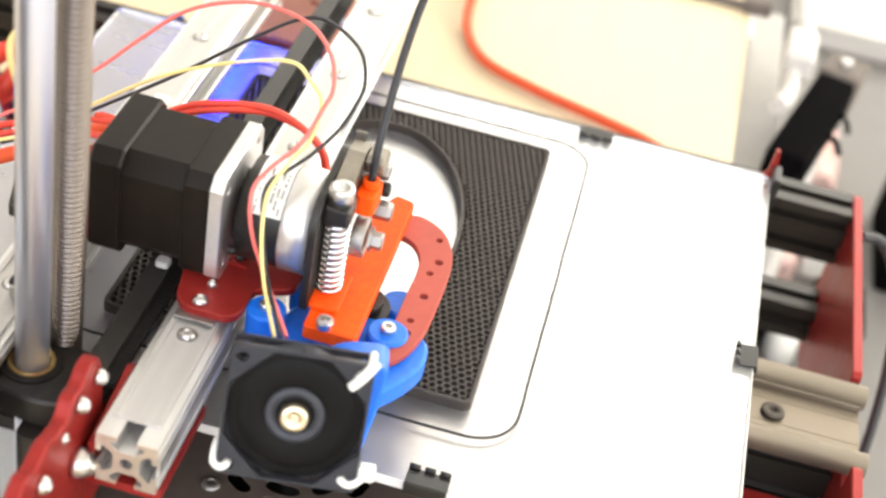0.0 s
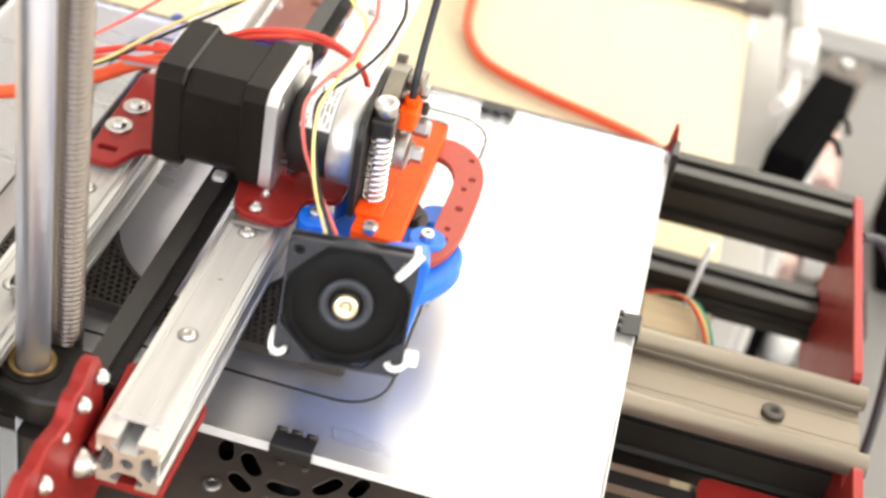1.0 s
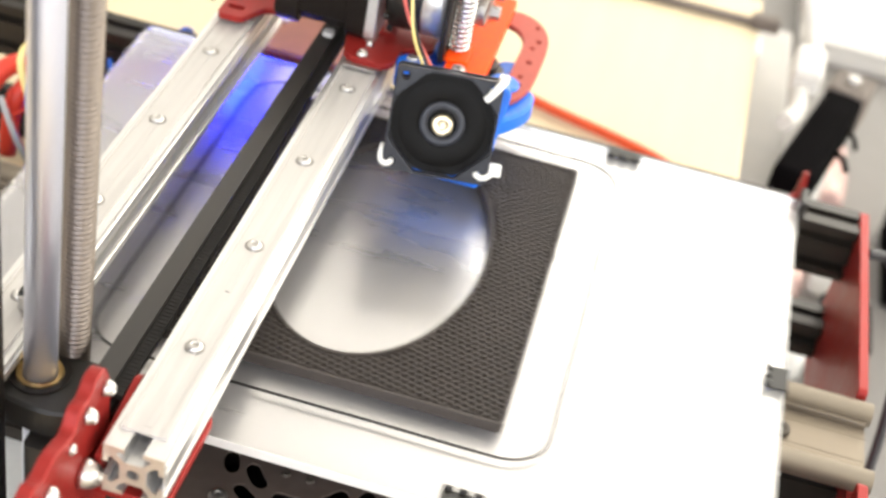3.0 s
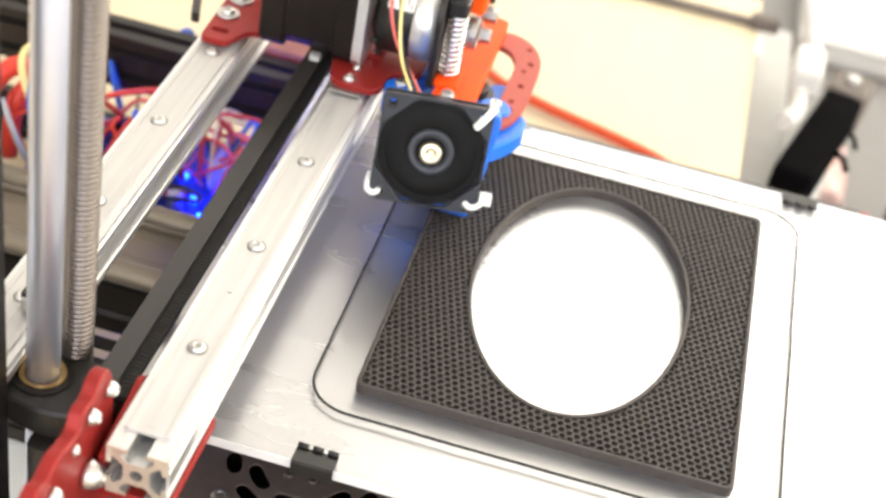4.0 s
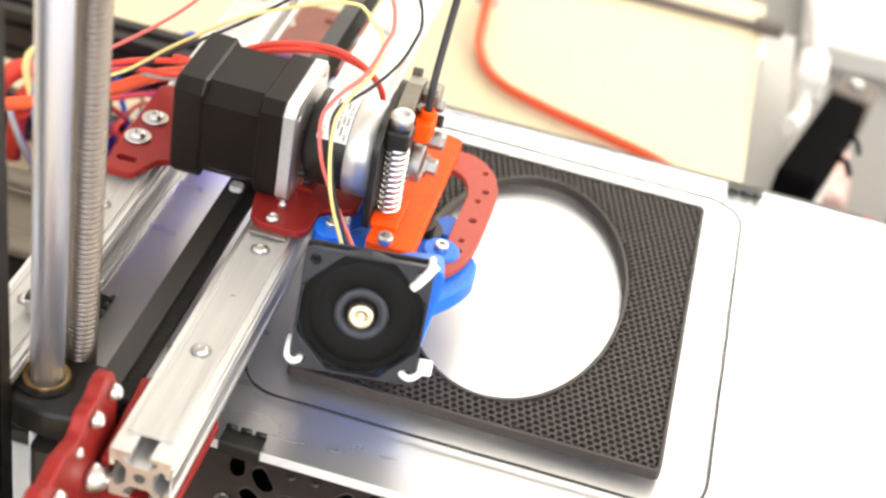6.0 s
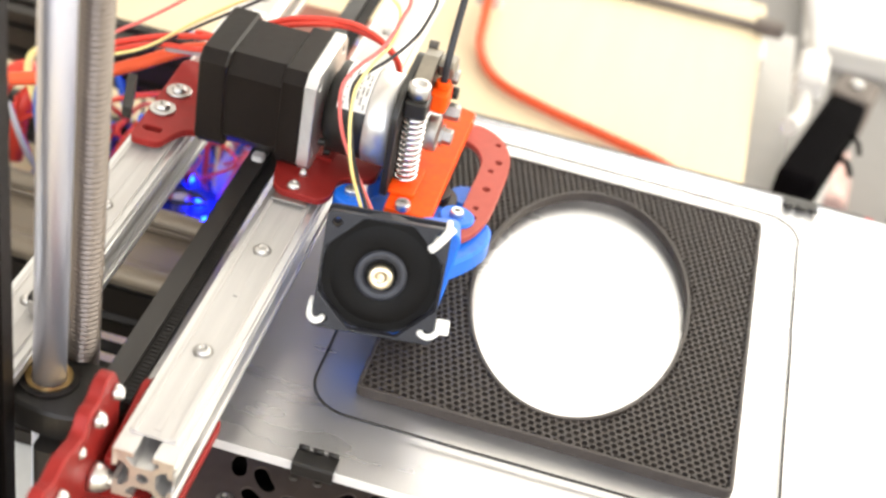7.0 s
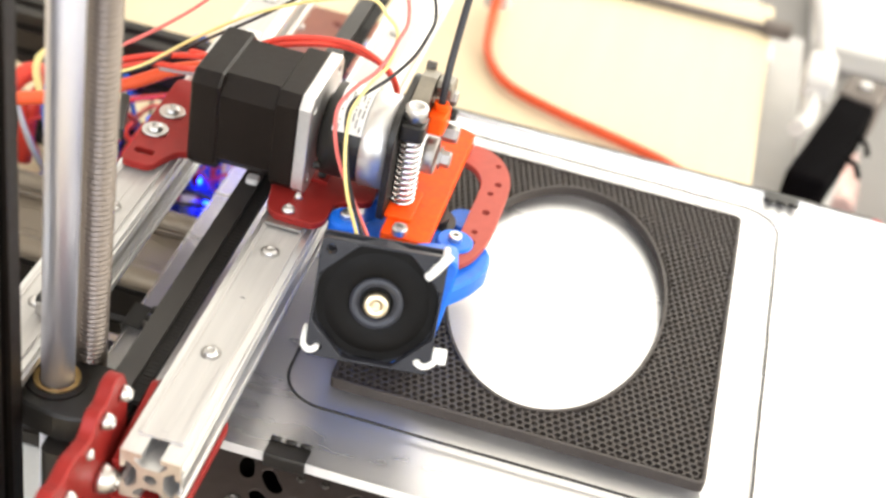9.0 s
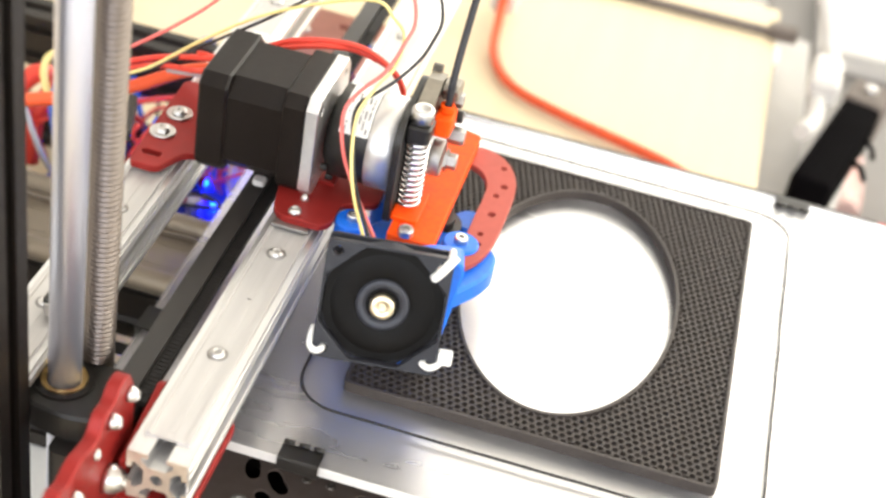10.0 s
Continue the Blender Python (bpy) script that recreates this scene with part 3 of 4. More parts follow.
def honeycomb_panel():
    """The print: a flat panel of hexagonal cells with a large oval opening and a solid rim."""
    X0, X1, Y0, Y1, H = 48.0, 188.0, 38.0, 214.0, 4.8
    OX, OY, RX, RY = 118.4, 127.2, 43.2, 74.8
    t = thing("honeycomb_panel", "dark grey printed honeycomb panel with an oval opening", "3D print", (118, 126, BED_Z))
    mv = Matrix.Translation((-118, -126, 0))
    oval = [(OX + RX * math.cos(2 * math.pi * k / 96), OY + RY * math.sin(2 * math.pi * k / 96)) for k in range(96)]
    oval_o = [(OX + (RX + 1.5) * math.cos(2 * math.pi * k / 96), OY + (RY + 1.5) * math.sin(2 * math.pi * k / 96)) for k in range(96)]
    outer = rounded([(X0, Y0), (X1, Y0), (X1, Y1), (X0, Y1)], 3.2, 5)
    inner = rounded([(X0 + 1.5, Y0 + 1.5), (X1 - 1.5, Y0 + 1.5), (X1 - 1.5, Y1 - 1.5), (X0 + 1.5, Y1 - 1.5)], 2.4, 5)
    part("outer_rim", slab(B(), outer, 0.05, H, "z", [inner], 0.25), PRINT, t, m=mv)
    part("oval_rim", slab(B(), oval_o, 0.05, H, "z", [oval], 0.2), PRINT, t, m=mv)
    part("floor_skin", slab(B(), inner, 0.05, 0.35, "z", [oval_o]), PRINT, t, m=mv)
    # hexagonal walls laid at 45 degrees, each cell a ring with its own top and inner faces
    pitch, wall = 3.15, 0.92
    R, r = pitch / math.sqrt(3), (pitch - wall) / math.sqrt(3)
    a1 = (pitch * math.cos(radians(-15)), pitch * math.sin(radians(-15)))
    a2 = (pitch * math.cos(radians(45)), pitch * math.sin(radians(45)))
    verts, faces = [], []
    for i in range(-60, 90):
        for j in range(-60, 90):
            cx, cy = X0 + 1.2 + a1[0] * i + a2[0] * j, Y0 + 1.4 + a1[1] * i + a2[1] * j
            if not (X0 + 1.3 < cx < X1 - 1.3 and Y0 + 1.3 < cy < Y1 - 1.3):
                continue
            e = math.hypot((cx - OX) / (RX + 1.6), (cy - OY) / (RY + 1.6))
            if e < 1:
                continue
            n0 = len(verts)
            jit = 0.05 * noise.noise((cx * 0.9, cy * 0.9, 0))
            for rad, z in ((R * 1.0, H - 0.5 + jit), (r * (1 + jit), H - 0.35 + jit), (r * (1 + jit), 0.4)):
                for k in range(6):
                    a = math.pi / 12 + k * math.pi / 3
                    px, py = cx + rad * math.cos(a), cy + rad * math.sin(a)
                    px, py = min(max(px, X0 + 0.4), X1 - 0.4), min(max(py, Y0 + 0.4), Y1 - 0.4)
                    verts.append((px, py, z))
            for k in range(6):
                k2 = (k + 1) % 6
                faces.append((n0 + k, n0 + k2, n0 + 6 + k2, n0 + 6 + k))
                faces.append((n0 + 6 + k, n0 + 6 + k2, n0 + 12 + k2, n0 + 12 + k))
            faces.append(tuple(n0 + 12 + k for k in range(6)))
    me = bpy.data.meshes.new("honeycomb")
    me.from_pydata([((x - 118) * MM, (y - 126) * MM, z * MM) for x, y, z in verts], [], faces)
    me.materials.append(PRINT)
    ob = tagged(new("honeycomb", me), kind="stuff")
    ob.parent = t
    return t


def binder_clip(at, rz, size, label):
    """A folded black spring clip with curled lips, gripping the edge of the bed."""
    t = thing("binder_clip", label, "clip", at, group="bed clips")
    s = size
    def sheet(pts, th=0.5):
        bm = B()
        a = [Vector((y, z)) for y, z in pts]
        off = []
        for i, p in enumerate(a):
            d = (a[min(i + 1, len(a) - 1)] - a[max(i - 1, 0)]).normalized()
            off.append(p + Vector((-d.y, d.x)) * th)
        return slab(bm, [tuple(p) for p in a] + [tuple(p) for p in off[::-1]], -s / 2, s / 2, "x")
    turn = Matrix.Rotation(radians(rz), 4, "Z")
    part("upper_jaw", sheet([(6.2, 0.5), (1, 1.1), (-1.5, 1.3)]), BLACK_PL, t, m=turn)
    part("lower_jaw", sheet([(-1.5, -5.0), (1, -5.4), (4, -5.2)]), BLACK_PL, t, m=turn)
    part("spine", sheet([(-1.5, 1.3), (-1.9, 0.2), (-1.9, -4.0), (-1.5, -5.0)]), BLACK_PL, t, m=turn)
    for u in (-s * 0.36, s * 0.36, 0):
        part("lip", cyl(B(), (u - s * 0.13, 6.4, 1.2), (u + s * 0.13, 6.4, 1.2), 1.0, seg=14), BLACK_PL, t, m=turn)
    return t


bed_things = [heated_bed(), skirt_line(), honeycomb_panel(),
              binder_clip((45, -1.9, BED_Z), 0, 15, "black folded binder clip on the front edge of the bed"),
              binder_clip((181.5, -1.9, BED_Z), 0, 15, "black folded binder clip on the front edge of the bed"),
              binder_clip((288, 112, BED_Z), 90, 13, "black folded binder clip on the side edge of the bed"),
              binder_clip((205.5, 246, BED_Z), 180, 16, "black folded binder clip on the rear edge of the bed"),
              binder_clip((-31.5, 46, BED_Z), -90, 13, "black folded binder clip on the inner edge of the bed")]


# ---- the print head on its carriage ----
def wire(name, pts, r, mat, parent, label="", n=10, seg=8):
    return part(name, sweep(B(), spline(pts, n), r, seg), mat, parent, label)


def stepper(car):
    """Square stepper motor with chamfered corners, gearbox and label; its shaft points along x."""
    cy, cz, h = 158.5, 26.0, 21.2
    def octa(h, c):
        return [(cy - h + c, cz - h), (cy + h - c, cz - h), (cy + h, cz - h + c), (cy + h, cz + h - c),
                (cy + h - c, cz + h), (cy - h + c, cz + h), (cy - h, cz + h - c), (cy - h, cz - h + c)]
    m = part("motor_body", slab(B(), octa(h - 1.0, 6.5), -34, -12, "x", bevel=0.4), MOTOR, car, "black lacquered square stepper motor")
    part("rear_cap", slab(B(), octa(h, 4.2), -45.0, -33.7, "x", bevel=0.9), MOTOR, m)
    part("front_cap", slab(B(), octa(h, 4.2), -12.3, -3.2, "x", bevel=0.6), MOTOR, m)
    holes = [circle(cy + a * 15.5, cz + b * 15.5, 1.7, 12) for a in (-1, 1) for b in (-1, 1)]
    part("face_plate", slab(B(), octa(h + 0.2, 4.0), -3.2, 1.5, "x", holes, 0.3), ALU, m, "bare aluminium motor face plate")
    for a in (-1, 1):
        for b in (-1, 1):
            socket_screw("corner_screw", m, (-1.5, cy + a * 15.5, cz + b * 15.5), (1, 0, 0), 1.6, 2.6, BLACK_AL)
    part("connector", box(B(), -40, -34, cy + h - 2, cy + h + 5, cz + 4, cz + 17, 0.5), WHITE_PL, m)
    g = part("gearbox", lathe(B(), (2.8, cy, cz), (1, 0, 0), [(13, 0), (13, 2), (18.0, 2.4), (18.0, 17), (17.6, 17.4)], 48), BLACK_PL, car, "round planetary gearbox, black and polished silver")
    part("steel_ring", lathe(B(), (20.1, cy, cz), (1, 0, 0), [(18.2, 0), (18.4, 0.4), (18.4, 10.2), (17.8, 10.6)], 56), ALU, g)
    arc = [radians(60 + 3 * k) for k in range(31)]
    sector = [(cy + 18.6 * math.cos(a), cz + 18.6 * math.sin(a)) for a in arc] + [(cy + 17.9 * math.cos(a), cz + 17.9 * math.sin(a)) for a in arc[::-1]]
    part("label", slab(B(), sector, 8.6, 19.9, "x"), LABEL, g, "white paper label with small print")
    bm = B()
    rng = random.Random(3)
    for x in (10.2, 12.4, 15.0, 16.6, 18.2):
        a = 92 + rng.uniform(0, 8)
        while a < 142:
            run = rng.choice((2, 3, 5, 7))
            for _ in range(run):
                p = [(x + dx, cy + 18.72 * math.cos(radians(a + da)), cz + 18.72 * math.sin(radians(a + da))) for dx, da in ((0, 0), (0.7, 0), (0.7, 0.9), (0, 0.9))]
                bm.faces.new([bm.verts.new(v) for v in p])
                a += 1.5
            a += rng.choice((2, 3, 10))
    bmesh.ops.solidify(bm, geom=bm.faces[:], thickness=0.05)
    part("print_bars", bm, INK, g)
    for a in (200, 250, 290, 340):
        socket_screw("gear_screw", g, (4, cy + 19.2 * math.cos(radians(a)), cz + 19.2 * math.sin(radians(a))), (1, 0, 0), 1.5, 2.5, BLACK_AL)


def extruder(car):
    """Black bracket with spring-loaded idler lever, orange plastic base and filament guide."""
    part("bracket_plate", slab(B(), rounded([(136.5, 4), (182, 4), (182, 44), (174, 50), (142, 47), (136.5, 40)], 4), 30.9, 33.6, "x", bevel=0.3), BLACK_PL, car, "black extruder bracket plate")
    lever = part("idler_lever", slab(B(), rounded([(143, 38.4), (152, 38), (158, 33), (174, 31), (181, 40), (178, 49.5), (168, 51.5), (156, 48.6), (147, 45.2), (143, 44.6)], 3), 33.8, 40.4, "x", bevel=0.6), BRACKET, car, "black idler lever")
    part("lever_nose", slab(B(), rounded([(33.8, 142.5), (42.6, 142.5), (42.6, 153), (33.8, 155)], 2), 38.2, 45.2, "z", bevel=0.6), BLACK_PL, lever)
    part("lever_top", slab(B(), rounded([(170.5, 46), (171, 42.5), (180, 42), (181, 47), (177, 50.5), (168, 51.8), (166, 50)], 2, 6), 40.5, 46.5, "x", bevel=0.5), LEVER_SHEEN, lever)
    # thin slab that carries the tan sheen along the lever's top
    part("lever_cap", slab(B(), [(148, 45.9), (156, 48.9), (168, 51.8), (177, 50.2), (177, 50.8), (168, 52.5), (156, 49.6), (148, 46.6)], 34.2, 40.3, "x"), LEVER_SHEEN, lever, "tan window sheen laid over the top of the lever")
    part("lever_tab", slab(B(), rounded([(176, 47), (180, 45), (181, 52.4), (178, 53)], 1), 33.8, 37.5, "x"), BRACKET, lever)
    bolt = part("tension_bolt", cyl(B(), (38, 148, 4), (38, 148, 46), 2.0), STEEL, car, "steel tension bolt through the spring")
    part("bolt_head", lathe(B(), (38, 148, 45.8), (0, 0, 1), [(2.6, -1.6), (4.3, 0), (4.3, 4.8), (3.7, 5.6), (2.1, 5.6), (2.0, 2.5)], 28), STEEL, bolt)
    turns, pts = 12, []
    for k in range(turns * 18 + 1):
        a = 2 * math.pi * k / 18
        pts.append(Vector((38 + 4.0 * math.cos(a), 148 + 4.0 * math.sin(a), 7.8 + 29.6 * k / (turns * 18))))
    part("spring", sweep(B(), pts, 0.8, 8), NICKEL, car, "shiny coiled compression spring")
    # orange plastic
    base = part("orange_base", slab(B(), rounded([(35.2, 128), (53.4, 128), (53.6, 211), (46, 213), (38, 190), (35.2, 160)], 1.6), 1.0, 6.6, "z", bevel=0.4), ORANGE, car, "orange printed base plate")
    part("spring_seat", slab(B(), rounded([(33.8, 137), (44.5, 137), (44.5, 158), (33.8, 158)], 2), 6.5, 8.6, "z", bevel=0.4), ORANGE, base)
    g = part("filament_guide", slab(B(), rounded([(40.5, 158), (47.2, 158), (47.6, 170), (40.5, 170)], 2.2, 5), 34, 42, "z", [circle(44.0, 165, 1.6, 14)], 0.4), ORANGE, car, "orange filament guide block")
    part("guide_collar", slab(B(), circle(44.0, 165, 2.9, 20), 42, 45, "z", [circle(44.0, 165, 1.6, 20)], 0.3), ORANGE, g)
    wire("filament_tube", [(44.0, 165, 40), (44.0, 167.5, 55), (44.2, 176, 70), (44.8, 187, 86), (47, 199, 103), (52, 215, 126), (58, 231, 150), (64, 249, 190)], 1.45, W_BLACK, car, "glossy black filament tube", seg=12)
    # idler bearing and bolts
    b = part("idler_bearing", lathe(B(), (41.4, 160, 24), (1, 0, 0), [(3.5, 0), (7.0, 0.2), (7.2, 0.8), (7.2, 4.6), (6.8, 5.0), (5.6, 5.0), (5.4, 4.6), (3.5, 4.6)], 36), DULL, car, "grooved steel idler bearing")
    part("bearing_bolt", lathe(B(), (47.5, 160, 24), (1, 0, 0), [(4.6, 0), (4.6, 0.8), (3.3, 0.9), (3.3, 4.0), (2.8, 4.5)], 6, False), DULL, b)
    for x, y, z, r, h in ((45, 173, 27.5, 3.6, 6.5), (44, 177, 41, 3.2, 4)):
        part("hex_bolt", lathe(B(), (x, y, z), (1, 0, 0), [(r, 0), (r, h * 0.8), (r * 0.85, h)], 6, False), DULL, car)
    part("black_bolt", lathe(B(), (44.5, 176.5, 34), (1, 0, 0), [(2.6, 0), (2.6, 4), (2.2, 4.5)], 20), BLACK_AL, car)
    socket_screw("base_screw", car, (42, 130.5, 6.6), (0, 0, 1), 3.0, 3.0)


def red_arch(car):
    """Flat red bracket that bows out and round, drilled along its run."""
    outer = [(46, 209), (56, 212.5), (65, 208.5), (71, 200), (74.2, 188), (74.4, 168), (73.6, 150), (71, 138), (66.5, 130), (60, 127)]
    inner = [(60, 133), (62, 142), (62.4, 152), (62.6, 165), (63, 178), (62, 188), (57, 196), (46, 200)]
    o = [tuple(p)[:2] for p in spline([(*p, 0) for p in outer], 5)]
    i = [tuple(p)[:2] for p in spline([(*p, 0) for p in inner], 5)]
    holes = [circle(x, y, r, 12) for x, y, r in ((66.5, 201, 1.25), (69.3, 188, 1.5), (67.6, 180.5, 1.25), (68.6, 167, 1.6), (67.3, 152.5, 1.25), (67.6, 145.5, 1.5))]
    part("red_arch", slab(B(), o + i, -2.6, 0.2, "z", holes, 0.25), RED_MATT, car, "red drilled arch-shaped bracket")


def hot_end(car):
    bm = B()
    prof, z = [(4.5, -30)], -30
    for k in range(9):
        prof += [(11, z), (11, z + 1.5), (4.5, z + 1.5), (4.5, z + 3.1)]
        z += 3.1
    prof += [(8, z), (8, z + 2)]
    part("heat_sink", lathe(bm, (48, 158, 0), (0, 0, 1), prof, 32, False), BLACK_AL, car, "black finned heat sink")
    body = part("blue_mount", slab(B(), rounded([(25, 124), (34, 110), (54, 108), (64, 114), (73, 127), (77, 137), (76, 147), (70, 153), (56, 153), (30, 152), (25, 144)], 6, 6), -12, -3.2, "z", bevel=1.2), BLUE, car, "blue printed fan and nozzle mount")
    part("side_lug", slab(B(), circle(61.7, 142.3, 7.2, 28), -12, 1.6, "z", bevel=0.8), BLUE, body)
    part("side_lug", slab(B(), circle(20.8, 134.5, 6.8, 28), -9, 4.2, "z", bevel=0.8), BLUE, body)
    part("rear_lug", slab(B(), circle(61, 167.5, 7.0, 28), -20, -5.5, "z", bevel=0.8), BLUE, body)
    part("rear_lug", slab(B(), circle(28, 168, 7.5, 28), -20, -4, "z", bevel=0.8), BLUE, body)
    part("duct", slab(B(), rounded([(94, -18), (96, -27.5), (116, -30), (140, -30), (140, -10), (112, -2), (98, -1)], 5, 5), 31, 64, "x", bevel=1.0), BLUE, body)
    for x, y, z in ((61.7, 142.3, 1.6), (20.8, 134.5, 4.2)):
        socket_screw("lug_screw", body, (x, y, z), (0, 0, 1), 2.6, 2.4)
    part("nozzle", lathe(B(), (48, 140, -29.6), (0, 0, 1), [(0.6, 0), (2.6, 1.6), (2.8, 4), (5, 4)], 16), BRASS, body)


FAN_AT, FAN_TILT, FAN_YAW, FAN_ROLL = (45.9, 84.5, 8.0), 18.3, 9.8, -0.4


def cooling_fan(car):
    """Small square axial fan; local x to the side, y up along the face, z out of the face."""
    place = Matrix.Translation(FAN_AT) @ Matrix.Rotation(radians(FAN_YAW), 4, "Z") @ Matrix.Rotation(radians(90 - FAN_TILT), 4, "X") @ Matrix.Rotation(radians(FAN_ROLL), 4, "Z")
    h = 22.0
    sq = rounded([(-h, -h), (h, -h), (h, h), (-h, h)], 2.2, 4)
    oct_hole = [(21.1 / math.cos(radians(22.5)) * math.cos(radians(22.5 + 45 * k)), 21.1 / math.cos(radians(22.5)) * math.sin(radians(22.5 + 45 * k))) for k in range(8)]
    oct_hole = rounded(oct_hole, 0.8, 2)
    holes = [circle(a * 18.2, b * 18.2, 1.7, 14) for a in (-1, 1) for b in (-1, 1)]
    f = part("fan_frame", slab(B(), sq, -1.6, 2.2, "z", [oct_hole, *holes], 0.35), FANPL, car, "black square fan frame", m=place)
    part("fan_shroud", slab(B(), circle(0, 0, 21.9, 40), -6.2, -1.7, "z", [circle(0, 0, 21.5, 40)]), FANPL, f, m=place)
    part("rear_flange", slab(B(), sq, -7.8, -6.3, "z", [circle(0, 0, 8.0, 32), *holes], 0.3), FANPL, f, m=place)
    part("rotor", lathe(B(), (0, 0, -6.1), (0, 0, 1), [(20.9, 0), (20.9, 3.2), (19.5, 4.2), (15, 4.8), (10.8, 4.6), (10.0, 4.4), (9.4, 4.0)], 56), ROTOR, f, "black spinning fan rotor", m=place)
    part("fan_floor", slab(B(), [(x * 0.995, y * 0.995) for x, y in oct_hole], -3.0, -1.75, "z", [circle(0, 0, 9.0, 32)]), ROTOR, f, m=place)
    part("hub_ring", lathe(B(), (0, 0, -3.2), (0, 0, 1), [(9.6, 0), (9.4, 2.2), (8.2, 2.6), (6.4, 2.2), (5.8, 0.8)], 44), HUB, f, "grey-blue hub ring", m=place)
    part("hub_cup", lathe(B(), (0, 0, -4.0), (0, 0, 1), [(6.0, 0), (5.9, 1.2), (5.1, 1.4), (5.0, 0.8)], 36), BRONZE, f, m=place)
    part("hub_cap", lathe(B(), (0, 0, -2.6), (0, 0, 1), [(4.6, 0), (4.6, 3.6), (3.9, 4.4), (1.8, 4.5), (1.6, 3.4), (0.9, 3.4), (0.8, 4.4)], 32), BRASS, f, "shiny brass hub cap", m=place)
    part("blue_shroud", slab(B(), rounded([(-17, -22.4), (13, -22.4), (21.5, -16), (27, 18), (12, 17), (-2, 8), (-19, 8)], 5, 6), -27, -8.0, "z", bevel=0.8), BLUE, f, "blue printed shroud behind the fan", m=place)
    # nylon ties through three corner holes
    for pts, head in ((((17.3, 17.3, -1), (17.3, 17.3, 2.4), (18.8, 19.0, 3.0), (20.6, 21.4, 0.4), (21.0, 22.4, -6)), ((19.0, 20.4, 2.0), (24.6, 27.8, 4.4))),
                      (((-18.2, -18.2, -1), (-18.6, -18.6, 2.0), (-20.6, -19.4, 2.6), (-22.6, -18.2, 1.6), (-22.8, -15.0, -0.5), (-22.6, -13.6, -4)), None),
                      (((17.3, -17.3, -1), (17.3, -17.8, 2.4), (20, -18.6, 2.8), (23.0, -17.0, 1.6), (24.4, -14.4, -2)), ((22.2, -17.6, -3.0), (27.4, -12.8, 1.6)))):
        tie = part("nylon_tie", sweep(B(), spline(pts, 6), 1.25, 8), WHITE_PL, f, "white nylon cable tie", m=place)
        if head:
            (x0, y0, z0), (x1, y1, z1) = head
            if x1 < 26:
                part("tie_strap", sweep(B(), spline([(15.8, 14.0, 1.8), (17.6, 16.6, 3.0), (19.6, 19.6, 3.4), (22.2, 23.6, 2.6)], 6), 1.7, 8), WHITE_PL, f, m=place)
            else:
                part("tie_head", box(B(), x0, x1, y0, y1, z0, z1, 0.6), WHITE_PL, f, m=place)


